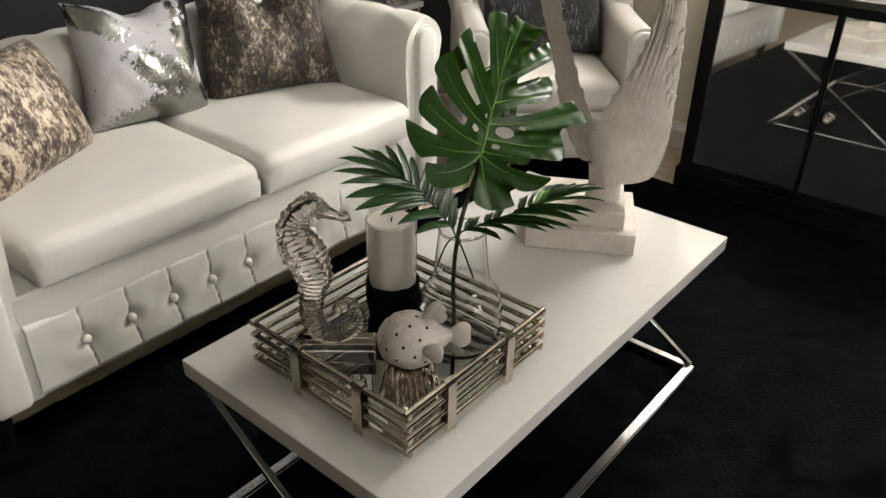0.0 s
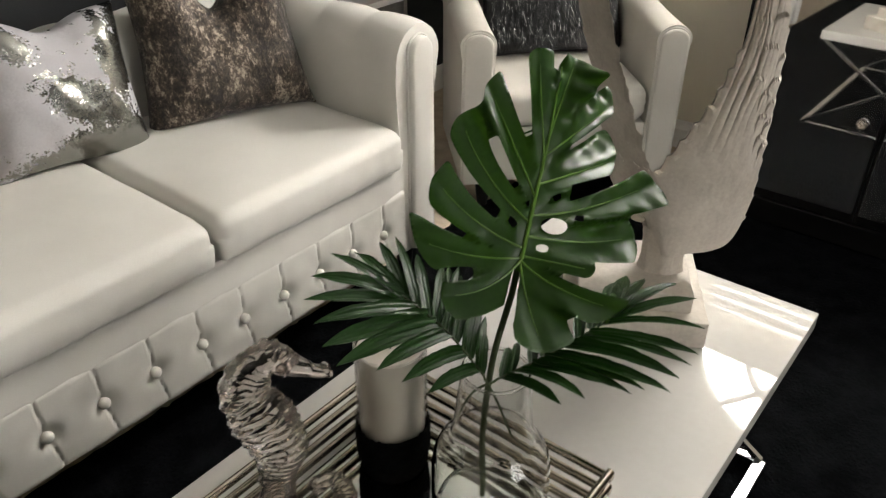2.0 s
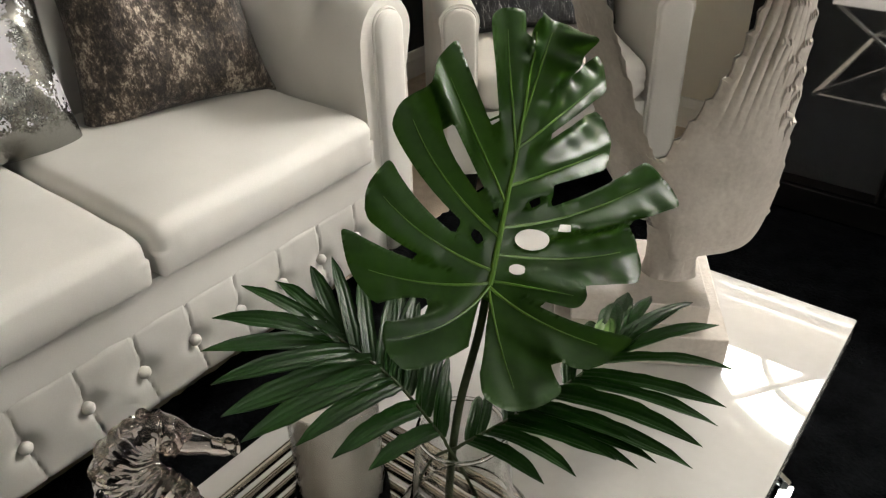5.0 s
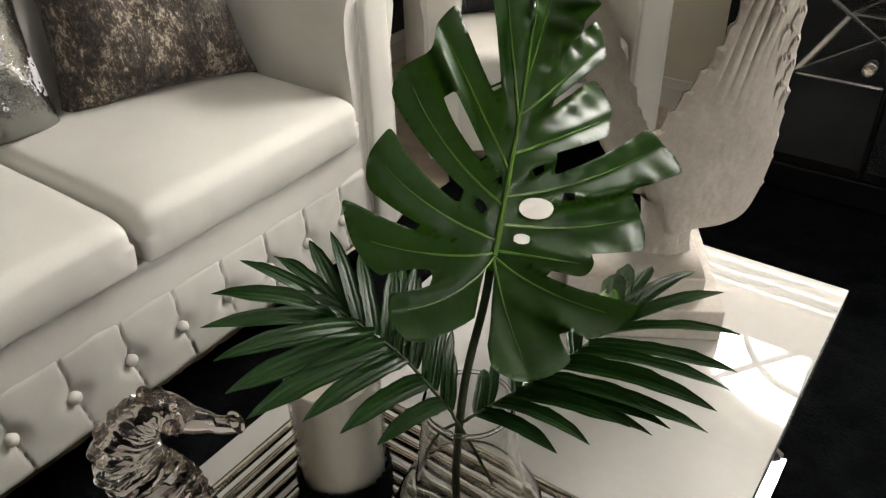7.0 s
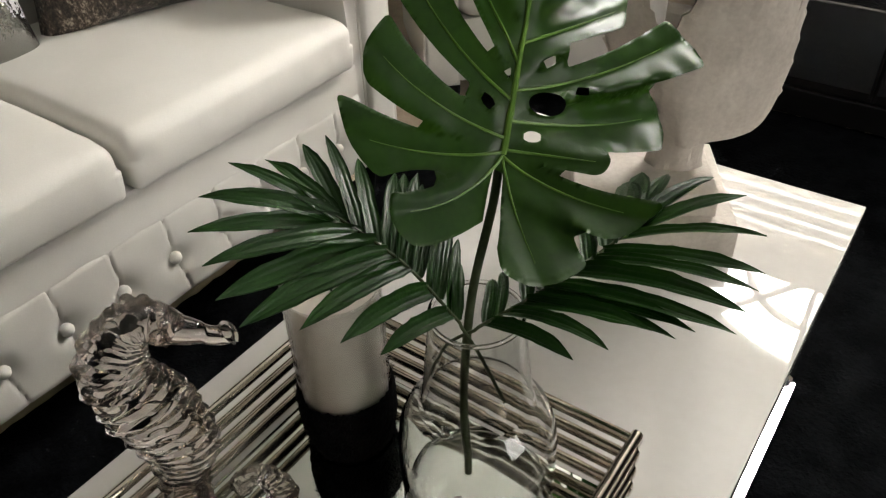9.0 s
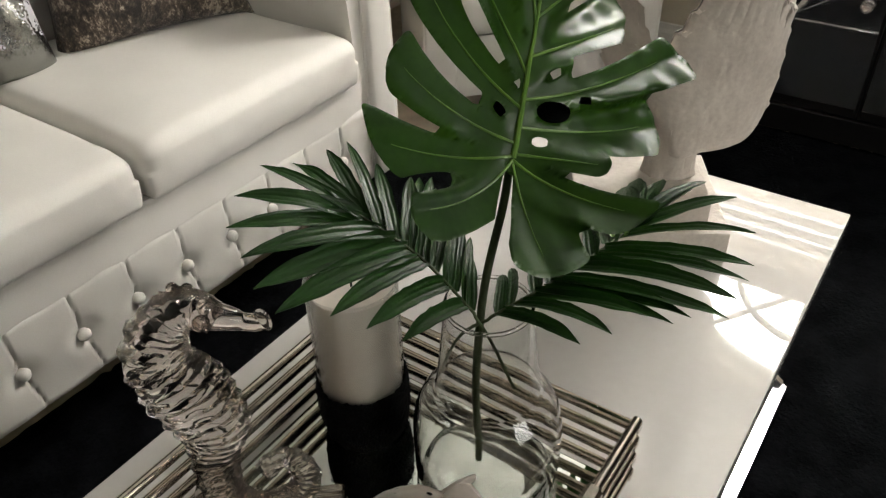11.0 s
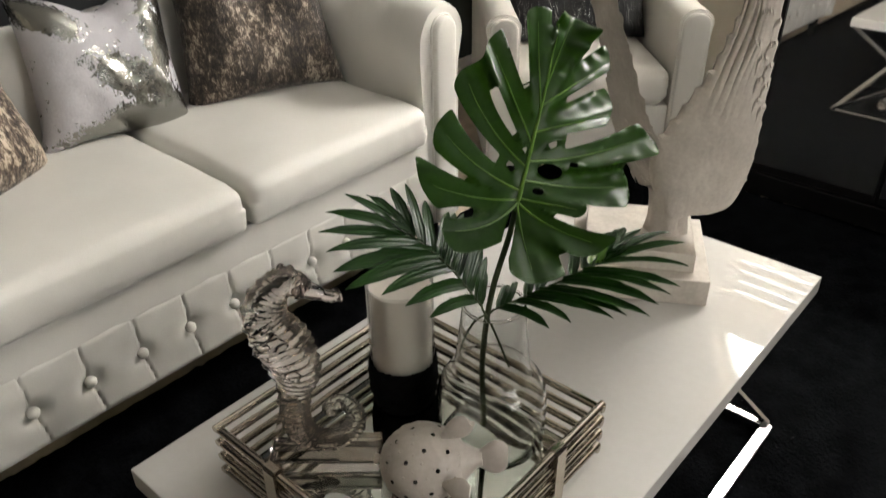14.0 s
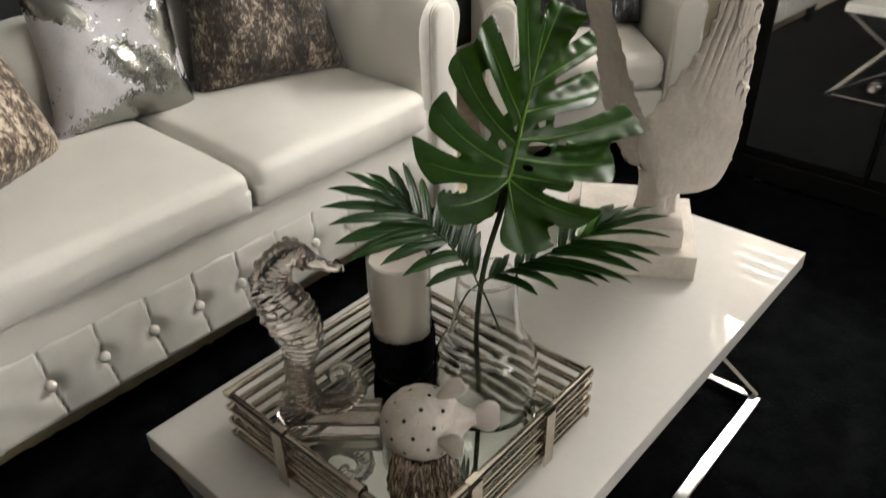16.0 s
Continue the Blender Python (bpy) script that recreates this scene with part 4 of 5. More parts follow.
# ---- monstera leaf ----
LC = Vector((0.178, 0.370, 0.851))
LA, LD = Vector((0.665, 0.715, -0.216)).normalized(), Vector((-0.239, 0.477, 0.846)).normalized()
LD = (LD - LA * LD.dot(LA)).normalized()
LN = LA.cross(LD)


def midrib(v):
    return Vector((0.12 * v, v))


class Lobe:
    """One finger of the blade: a curved vein from the midrib, its width above and below it, the cut of its end and how it droops and curls."""

    def __init__(self, v0, bend, tip, up, low, slant, droop, curl_up=0.0, curl_low=0.0, base=0.45, ruffle=0.0):
        p0, p1, p2 = midrib(v0), Vector(bend), Vector(tip)
        self.line = [(1 - t) ** 2 * p0 + 2 * t * (1 - t) * p1 + t * t * p2 for t in (k / 14 for k in range(15))]
        self.length = sum((b - a).length for a, b in zip(self.line, self.line[1:]))
        self.up, self.low, self.slant, self.droop = up, low, slant, droop
        self.curl_up, self.curl_low, self.base, self.ruffle = curl_up, curl_low, base, ruffle
        self.hand = 1 if tip[0] > p0.x + 0.001 or tip[1] < -0.07 and tip[0] > 0 else -1

    def along(self, u, v):
        """Way along the vein and signed distance across it, positive towards the leaf's tip."""
        best = np.full(np.shape(u), 9.0)
        way, side, done, last = np.zeros(np.shape(u)), np.zeros(np.shape(u)), 0.0, len(self.line) - 2
        for k, (a, b) in enumerate(zip(self.line, self.line[1:])):
            ex, ey = b.x - a.x, b.y - a.y
            n = math.hypot(ex, ey)
            t = ((u - a.x) * ex + (v - a.y) * ey) / n ** 2
            c = np.clip(t, 0, 9 if k == last else 1)
            d = np.hypot(u - a.x - c * ex, v - a.y - c * ey)
            s = ((v - a.y) * ex - (u - a.x) * ey) / n * self.hand
            near = d < best
            way, side, best = np.where(near, done + c * n, way), np.where(near, np.where(s < 0, -d, d), side), np.minimum(best, d)
            done += n
        return way, side

    def inside(self, way, side):
        f = np.clip(way / (0.85 * self.length), 0, 1.2)
        wide = self.base + (1 - self.base) * f
        half = np.where(side > 0, self.up, self.low)
        flank = half * wide - np.abs(side)
        end = (self.length + self.slant * side - np.where(side > 0, 0.15, 0.55) * side * side / half - way) * 0.8
        k = 0.006
        w = np.clip(0.5 + 0.5 * (end - flank) / k, 0, 1)
        return flank * w + end * (1 - w) - k * w * (1 - w)

    def rise(self, way, side):
        f = np.clip(way / self.length, 0, 1.3)
        out = np.clip(way / (0.55 * self.length), 0, 1)
        h = self.droop * f ** 1.4 + 0.0045 * np.minimum(1, np.abs(side) / 0.016) ** 0.8
        over, under = np.maximum(0, side - 0.004), np.maximum(0, -side - 0.003)
        return h + out * (self.curl_up * over * (1 + 14 * over) + self.curl_low * under * (1 + 14 * under))


LOBES = [
    Lobe(-0.002, (-0.040, -0.056), (-0.112, -0.056), 0.018, 0.032, 0.15, 0.034, -0.05, 0.15, 0.85),
    Lobe(0.002, (-0.070, -0.012), (-0.146, 0.012), 0.027, 0.033, 0.75, -0.012, -0.25, -0.10, 0.36),
    Lobe(0.014, (-0.085, 0.040), (-0.130, 0.095), 0.026, 0.027, 0.38, -0.004, -0.22, -0.15, 0.42),
    Lobe(0.049, (-0.072, 0.105), (-0.096, 0.184), 0.025, 0.024, 0.40, -0.034, -0.30, -0.05, 0.50),
    Lobe(0.083, (-0.025, 0.150), (-0.064, 0.232), 0.023, 0.027, 0.60, -0.032, -0.25, 0.95, 0.50),
    Lobe(0.135, (0.004, 0.205), (-0.004, 0.284), 0.022, 0.022, 0.10, -0.008, -0.45, 0.55, 0.60),
    Lobe(0.165, (0.040, 0.235), (0.062, 0.286), 0.024, 0.036, -0.25, -0.036, 0.70, 0.75, 0.60, 0.009),
    Lobe(0.141, (0.062, 0.178), (0.140, 0.240), 0.026, 0.011, 0.60, -0.070, -0.35, 0.72, 0.80, 0.005),
    Lobe(0.102, (0.080, 0.128), (0.150, 0.160), 0.040, 0.018, 0.95, -0.062, -1.0, 0.72, 0.55, 0.002),
    Lobe(0.059, (0.100, 0.072), (0.208, 0.133), 0.022, 0.030, -0.30, -0.046, -0.30, 0.75, 0.45, 0.002),
    Lobe(0.031, (0.100, 0.026), (0.180, 0.050), 0.027, 0.032, 0.05, -0.034, -0.65, 0.60, 0.55, 0.002),
    Lobe(0.004, (0.050, 0.000), (0.088, -0.004), 0.012, 0.013, 0.20, 0.046, -0.6, 0.5, 0.60, 0.003),
    Lobe(-0.002, (0.048, -0.042), (0.112, -0.050), 0.015, 0.029, 0.65, 0.082, -0.4, 0.72, 0.80),
    Lobe(-0.004, (0.006, -0.050), (0.020, -0.113), 0.046, 0.034, 0.0, 0.070, -0.10, 0.05, 0.42),
]
# how far the whole web reaches on each side of the midrib, up the leaf
WEB_V = (-0.030, -0.012, 0.012, 0.030, 0.052, 0.068, 0.080, 0.115, 0.130, 0.160, 0.200, 0.240, 0.275)
WEB_LEFT = (-0.004, 0.006, 0.034, 0.036, 0.046, 0.040, 0.010, 0.002, 0.004, 0.008, 0.008, 0.006, 0.002)
WEB_RIGHT = (0.006, 0.030, 0.050, 0.062, 0.066, 0.062, 0.052, 0.048, 0.044, 0.038, 0.030, 0.018, 0.004)
HOLES = ((0.043, 0.0490, 0.0205, 0.0110, 0.0), (0.0275, 0.0175, 0.0098, 0.0052, 0.05), (0.0415, 0.0875, 0.0125, 0.0042, 0.5), (-0.018, 0.0475, 0.0095, 0.0050, -0.9), (-0.001, 0.0770, 0.0035, 0.0085, 0.2), (0.080, 0.0640, 0.0160, 0.0040, 0.05), (-0.0125, -0.048, 0.046, 0.0066, 1.33), (-0.091, -0.0285, 0.034, 0.0080, 0.20))


def leaf_edge(u, v):
    """Distance inside the blade's edge; below 0 outside."""
    x = u - 0.12 * v
    best = np.minimum(np.minimum(x + np.interp(v, WEB_V, WEB_LEFT), np.interp(v, WEB_V, WEB_RIGHT) - x), np.minimum(v + 0.03, 0.275 - v))
    for lobe in LOBES:
        d = lobe.inside(*lobe.along(u, v))
        w = np.clip(0.5 + 0.5 * (d - best) / 0.004, 0, 1)
        best = best * (1 - w) + d * w + 0.004 * w * (1 - w)
    for u0, v0, a0, b0, turn in HOLES:
        c, s = math.cos(turn), math.sin(turn)
        q = np.hypot(((u - u0) * c + (v - v0) * s) / a0, ((v - v0) * c - (u - u0) * s) / b0)
        best = np.minimum(best, (q - 1) * min(a0, b0))
    return best


def leaf_rise(u, v):
    """Height of the blade over its plane: the lobes' own heights, melting together near the midrib."""
    total, weight = np.zeros(np.shape(u)), np.full(np.shape(u), 1e-9)
    for i, lobe in enumerate(LOBES):
        way, side = lobe.along(u, v)
        out = np.maximum(0, -lobe.inside(way, side))
        k = np.exp(-(np.minimum(np.abs(side) / 0.028, 6)) ** 2 - np.minimum(out / 0.006, 20))
        h = lobe.rise(way, side)
        if lobe.ruffle:
            h = h + lobe.ruffle * np.clip(way / lobe.length, 0, 1) * np.sin(way * 190 + 3 * i) * np.clip(np.abs(side) / 0.02, 0, 1.2) ** 1.5
        total, weight = total + k * h, weight + k
    return total / weight


plant = thing("monstera_stem", pose(*LC), "single glossy artificial monstera leaf in the vase", "plant")
STEP = 0.0026
gu, gv = (g.ravel() for g in np.meshgrid(np.arange(-0.19, 0.27, STEP), np.arange(-0.14, 0.34, STEP), indexing="ij"))
rows_v = len(np.arange(-0.14, 0.34, STEP))
depth = leaf_edge(gu, gv)
chosen = np.nonzero(depth > -STEP * 1.2)[0]
gu, gv, depth = gu[chosen], gv[chosen], depth[chosen]
# draw the outermost grid points on to the edge
near = np.abs(depth) < STEP * 0.9
pu, pv = gu[near], gv[near]
for _ in range(6):
    d0 = leaf_edge(pu, pv)
    sx, sy = (leaf_edge(pu + 1e-4, pv) - d0) / 1e-4, (leaf_edge(pu, pv + 1e-4) - d0) / 1e-4
    g2 = np.maximum(sx * sx + sy * sy, 0.3)
    pu, pv = pu - 0.8 * d0 * sx / g2, pv - 0.8 * d0 * sy / g2
gu[near], gv[near] = pu, pv
keep = (depth >= STEP * 0.9) | near
height = leaf_rise(gu, gv)
lifts, flat = {}, {}
for c, u, v, h, ok in zip(chosen, gu, gv, height, keep):
    if ok:
        key = (int(c) // rows_v, int(c) % rows_v)
        u, v = float(u), float(v)
        lifts[key] = float(h) + 0.0010 * noise.noise(Vector((u * 24, v * 24, 9))) + 0.0008 * noise.noise(Vector((u * 70, v * 70, 5)))
        flat[key] = (u, v)
for _ in range(3):
    lifts = {k: 0.4 * h + 0.6 * sum(lifts.get((k[0] + a, k[1] + b), h) for a, b in ((1, 0), (-1, 0), (0, 1), (0, -1))) / 4 for k, h in lifts.items()}


def leaf_point(u, v, lift):
    return LC + LA * u + LD * v + LN * lift


bm = bmesh.new()
verts = {k: bm.verts.new(leaf_point(*flat[k], h)) for k, h in lifts.items()}
for i, j in verts:
    q = [verts.get(k) for k in ((i, j), (i + 1, j), (i + 1, j + 1), (i, j + 1))]
    q = [x for x in q if x is not None]
    if len(q) >= 3:
        bm.faces.new(q)
bmesh.ops.delete(bm, geom=[v for v in bm.verts if not v.link_faces], context="VERTS")
blade = part("leaf_blade", bm, MONSTERA, plant, smooth=180, world_space=True, recalc=False)


def on_blade(p):
    """A point of the blade's surface, lifted by a hair."""
    k = (round((p.x + 0.19) / STEP), round((p.y + 0.14) / STEP))
    return leaf_point(p.x, p.y, lifts.get(k, 0.0) + 0.0007)


tube_pts = [on_blade(midrib(0.265 * k / 20)) for k in range(21)]
part("midrib", tube(bmesh.new(), tube_pts, [0.0036 - 0.0026 * k / 20 for k in range(21)], 8), VEIN, blade, world_space=True)
for lobe in LOBES:
    pts = [on_blade(p) for p in lobe.line[:13]]
    part("vein", tube(bmesh.new(), pts, [0.0018 - 0.0015 * k / 12 for k in range(13)], 6), VEIN, blade, world_space=True)
part("stalk", tube(bmesh.new(), spline([leaf_point(0.0, 0.004, -0.004), (0.180, 0.352, 0.808), (0.189, 0.304, 0.745), (0.199, 0.274, 0.690), (0.203, 0.262, 0.620), (0.204, 0.266, 0.540), (0.203, 0.268, 0.500)], 6), 0.0045, 10), STEM, plant, world_space=True)

# ---- palm fronds ----


def frond(root, along, across, rachis, tips, label, foot=(0.205, 0.268, 0.690), crown=0.0, fresh=()):
    """Leaflets from the rachis to tips given as (across, along)."""
    root, along, across = Vector(root), Vector(along).normalized(), Vector(across)
    across = (across - along * across.dot(along)).normalized()
    up = across.cross(along)
    if up.z < 0:
        up = -up

    def at(a, d, h=0.0):
        return root + across * a + along * d + up * (h - 0.45 * (a * a + 0.35 * d * d))
    g = thing("palm_frond", Matrix.Translation(root), label, "plant", "palm fronds in the vase")
    line = spline([at(a, d, 0.002) for a, d in rachis], 8)
    n = len(line) - 1
    part("stalk", tube(bmesh.new(), spline([foot, (Vector(foot) + root) / 2 + Vector((0, -0.006, 0.02)), root], 5)[:-1] + line, 0.0017, 8), STEM, g, world_space=True)
    for k, (f, ta, td, hw) in enumerate(tips):
        b = line[min(n, round(f * n))]
        # leaflets on the far side of a crowned frond stand up from it
        e = at(ta, td, 0.005 * (k % 3) - 0.006 + crown * min(1, max(0, -ta - 0.08) / 0.12))
        mid = (b + e) / 2 + up * (0.008 + 0.005 * (k % 2)) + along * 0.008
        pts = bezier(b, mid, e, 14)
        d = (e - b).normalized()
        side = d.cross(up).normalized()
        bm = bmesh.new()

        def leaf(u, v, pts=pts, hw=hw, side=side, k=k):
            t = u
            p = pts[round(u * 14)]
            s = 2 * v - 1
            h = 1.10 * hw * (1 + 0.16 * noise.noise(Vector((t * 11, k * 3.1, s)))) * min(1, 0.72 + 2.0 * t) * (1 - 0.22 * t) * (1 - (max(0, t - 0.60) / 0.40) ** 1.9) + 0.0003
            ridge = 0.34 * abs(s) ** 1.3 + 0.09 * math.cos(4 * math.pi * s) + 0.16 * s * math.sin(k * 2.1)
            return p + side * (s * h) + up * (ridge * h - 0.001 + 0.0022 * t * noise.noise(Vector((t * 5, s, k))))
        sheet(bm, leaf, 14, 12)
        part("leaflet", bm, LIME if k in fresh else PALM, g, "bright lime young leaflet" if k in fresh else "", smooth=180, world_space=True, recalc=False)
    return g


frond((0.203, 0.257, 0.736), (-0.830, -0.192, 0.523), (0.239, -0.971, 0.022), [(0, 0), (-0.019, 0.064), (-0.022, 0.107), (-0.021, 0.150)],
      [(0.10, 0.075, 0.045, 0.0085), (0.22, 0.092, 0.079, 0.0095), (0.36, 0.107, 0.112, 0.0105), (0.52, 0.129, 0.152, 0.0125), (0.62, 0.124, 0.180, 0.0125), (0.74, 0.108, 0.206, 0.0115), (0.86, 0.081, 0.237, 0.010), (0.95, 0.048, 0.252, 0.0095), (1.0, -0.001, 0.256, 0.0095), (0.98, -0.042, 0.238, 0.0095), (0.90, -0.088, 0.223, 0.0095), (0.80, -0.116, 0.213, 0.009), (0.68, -0.127, 0.174, 0.009), (0.54, -0.136, 0.134, 0.0085), (0.40, -0.155, 0.115, 0.008), (0.28, -0.151, 0.088, 0.0075), (0.16, -0.114, 0.055, 0.007), (0.22, -0.135, 0.074, 0.0075), (0.34, -0.156, 0.104, 0.0075), (0.47, -0.146, 0.126, 0.008), (0.10, -0.098, 0.042, 0.0065), (0.04, -0.080, 0.028, 0.006)],
      "dark green artificial palm frond drooping over the candle", foot=(0.243, 0.274, 0.638))
frond((0.222, 0.262, 0.736), (0.689, 0.681, 0.248), (0.641, -0.732, 0.231), [(0, 0.0), (-0.018, 0.046), (-0.036, 0.083), (-0.070, 0.135), (-0.104, 0.178)],
      [(0.06, 0.077, 0.067, 0.0090), (0.16, 0.084, 0.096, 0.0095), (0.26, 0.083, 0.134, 0.0095), (0.36, 0.086, 0.167, 0.0105), (0.48, 0.108, 0.192, 0.0115), (0.60, 0.091, 0.208, 0.011), (0.76, 0.034, 0.251, 0.0110), (0.88, -0.019, 0.279, 0.0105), (0.97, -0.105, 0.300, 0.0105), (1.0, -0.190, 0.300, 0.0140), (0.97, -0.235, 0.262, 0.0150), (0.90, -0.225, 0.215, 0.0140), (0.80, -0.205, 0.175, 0.012), (0.68, -0.170, 0.140, 0.0085), (0.42, -0.120, 0.094, 0.008), (0.28, -0.112, 0.060, 0.0075), (0.14, -0.098, 0.038, 0.0065), (0.07, -0.082, 0.026, 0.006), (0.31, 0.088, 0.150, 0.009), (0.68, 0.064, 0.232, 0.010), (0.94, -0.262, 0.240, 0.0135), (0.92, -0.205, 0.238, 0.0130), (0.98, -0.170, 0.272, 0.0130), (0.86, -0.178, 0.196, 0.0120)],
      "dark green artificial palm frond drooping over the table", foot=(0.152, 0.268, 0.622), crown=0.015, fresh=(23,))

# ---- wing sculpture on its stepped plinth ----


def wing_sculpture(m):
    """Local x across, y away, z up; two raised wings on a footed body, one mesh with its plinth."""
    bm = bmesh.new()
    box(bm, -0.139, -0.128, TZ + 0.0005, 0.139, 0.128, 0.510, r=0.003)
    box(bm, -0.112, -0.098, 0.509, 0.108, 0.098, 0.551, r=0.003)
    inner = spline([(0.030, 0, 0.600), (0.000, 0, 0.690), (0.010, 0, 0.752), (0.050, 0, 0.830), (0.088, 0, 0.905), (0.120, 0, 1.013), (0.126, 0, 1.146), (0.138, 0, 1.240), (0.152, 0, 1.300)], 20)
    outer = spline([(0.086, 0, 0.598), (0.132, 0, 0.600), (0.172, 0, 0.630), (0.191, 0, 0.720), (0.191, 0, 0.840), (0.189, 0, 0.940), (0.184, 0, 1.040), (0.170, 0, 1.146), (0.158, 0, 1.302)], 20)
    nv = len(inner) - 1
    # rounded feather tips standing off the face: place, half width, length
    tongues = ((0.150, 1.165, 0.013, 0.090), (0.168, 1.070, 0.013, 0.060), (0.150, 0.965, 0.011, 0.055), (0.168, 0.940, 0.010, 0.045), (0.172, 0.898, 0.010, 0.040), (0.176, 0.858, 0.009, 0.035), (0.172, 1.118, 0.016, 0.085), (0.160, 1.020, 0.014, 0.075), (0.186, 1.000, 0.012, 0.060), (0.182, 0.962, 0.012, 0.050), (0.184, 0.922, 0.011, 0.045), (0.186, 0.885, 0.010, 0.040), (0.164, 1.205, 0.012, 0.080), (0.188, 0.845, 0.010, 0.040), (0.142, 1.062, 0.012, 0.070))

    def relief(u, v, x, z):
        up = min(1, max(0, (z - 0.80) / 0.16))
        ph = u * 9 + 1.6 * v + 0.7 * noise.noise(Vector((u * 4, 0, v * 5)))
        groove = 1 - abs(math.sin(math.pi * ph)) ** 0.45
        h = -0.0150 * groove * up * max(0, 1 - 1.35 * u) * (0.6 + 0.8 * noise.noise(Vector((u * 8, 3, v * 6))))
        h += 0.0010 * (noise.noise(Vector((x * 60, 1, z * 34))) + 0.6 * noise.noise(Vector((x * 150, 5, z * 90))))
        for tx, tz, w, l in tongues:
            d, e = (x - tx) / w, (tz - z) / l
            if 0 < e < 1 and abs(d) < 1 and (tz - z) > w * (1 - math.sqrt(1 - d * d)):
                h += 0.0080 * (1 - e) ** 1.3 * (1 - 0.35 * d * d)
        return h

    def face(sign):
        def f(u, v):
            k = round(v * nv)
            p = inner[k].lerp(outer[k], u)
            saw, step = (p.z * 26 + 0.5 * noise.noise(Vector((2, 0, p.z * 14)))) % 1.0, (p.z * 30) % 1.0
            if p.z > 0.68:
                p.x += 0.0036 * (saw ** 2.5) * max(0, (u - 0.88) / 0.12) * (1 + 0.8 * noise.noise(Vector((0, 0, p.z * 30))))
            if 0.74 < p.z < 1.0:
                p.x -= 0.008 * step ** 2 * max(0, 1 - u / 0.10)
            body = math.sin(math.pi * min(1, max(0, u))) ** 0.5 if 0 < u < 1 else 0
            t = (0.030 * (1 - v) + 0.014) * body
            if 0 < u < 1:
                t += relief(u, v, p.x, p.z)
            p.y = -0.012 * math.sin(math.pi * v) + sign * max(t, 0.003)
            return p
        return f
    sheet(bm, face(-1), 90, nv)
    sheet(bm, face(1), 40, nv)
    # the other wing, turned edge on
    front = spline([(0.060, -0.02, 0.690), (0.014, -0.02, 0.745), (-0.022, -0.015, 0.804), (-0.048, -0.01, 0.870), (-0.095, 0.0, 1.000), (-0.136, 0.01, 1.140), (-0.158, 0.02, 1.240), (-0.172, 0.03, 1.300)], 16)
    back = spline([(-0.010, 0.03, 0.640), (-0.055, 0.05, 0.715), (-0.082, 0.06, 0.800), (-0.104, 0.07, 0.890), (-0.142, 0.08, 1.010), (-0.174, 0.08, 1.140), (-0.186, 0.07, 1.240), (-0.180, 0.04, 1.300)], 16)
    nw = len(front) - 1

    def face2(sign):
        def f(u, v):
            k = round(v * nw)
            p = front[k].lerp(back[k], 1.08 * u)
            edge = math.sin(math.pi * u) ** 0.5 if 0 < u < 1 else 0
            scale = (u * 4 + 0.5 * (math.floor(p.z * 26) % 2)) % 1.0
            lap = (p.z * 26) % 1.0
            feather = 0.014 * lap * math.sin(math.pi * scale) ** 0.5 * max(0, 1 - v) + 0.005 * abs(math.sin(math.pi * (u * 5 + v))) * v
            t = (0.016 * (1 - v) + 0.008) * edge + (feather + 0.0030 * noise.noise(Vector((p.x * 80, p.y * 80, p.z * 55)))) * (0 < u < 1)
            return p + Vector((0.62, -0.78, 0)) * (-sign * max(t, 0.003)) + Vector((0.005 * ((p.z * 19) % 1.0) ** 2 * max(0, 1 - u / 0.2), 0, 0))
        return f
    sheet(bm, face2(-1), 40, nw)
    sheet(bm, face2(1), 24, nw)
    # feathered leg
    def leg(u, v):
        a = 2 * math.pi * u
        r = 1 + 0.10 * abs(math.sin(3.5 * a + 2 * v)) + 0.06 * noise.noise(Vector((math.cos(a) * 6, math.sin(a) * 6, v * 6)))
        wx, wy = 0.036 + 0.012 * v * v + 0.008 * (1 - v) ** 4, 0.030 + 0.008 * v
        return (0.052 + 0.002 * v + wx * r * math.cos(a), wy * r * math.sin(a), 0.549 + 0.100 * v)
    sheet(bm, leg, 40, 12, close_u=True)
    ob = part("wing_sculpture", bm, PLASTER, smooth=21)
    ob.matrix_basis = m
    return tagged(ob, "antique white carved pair of raised wings on stepped plinth", "sculpture")


wing_sculpture(Matrix.Translation((0.124, 0.900, 0)) @ Matrix.Rotation(radians(30), 4, "Z"))

# ---- black cabinet with mirrored doors ----
CX0, CX1, CYF, CYB = -0.172, 0.832, 2.280, 2.69
cab = thing("cabinet", pose((CX0 + CX1) / 2, 2.43, 0), "black wooden cabinet with two smoked-mirror doors", "cabinet")
part("carcass", boxes((CX0 + 0.002, CYF + 0.03, 0.09, CX1 - 0.002, CYB, 0.836)), BLACKWOOD, cab, world_space=True)
part("top", boxes((CX0 - 0.014, CYF - 0.016, 0.837, CX1 + 0.014, CYB + 0.004, 0.866), r=0.003), BLACKWOOD_LIT, cab, smooth=15, world_space=True)
part("plinth", boxes((CX0 - 0.012, CYF - 0.014, 0.002, CX1 + 0.012, CYB, 0.089), r=0.004), BLACKWOOD, cab, smooth=15, world_space=True)
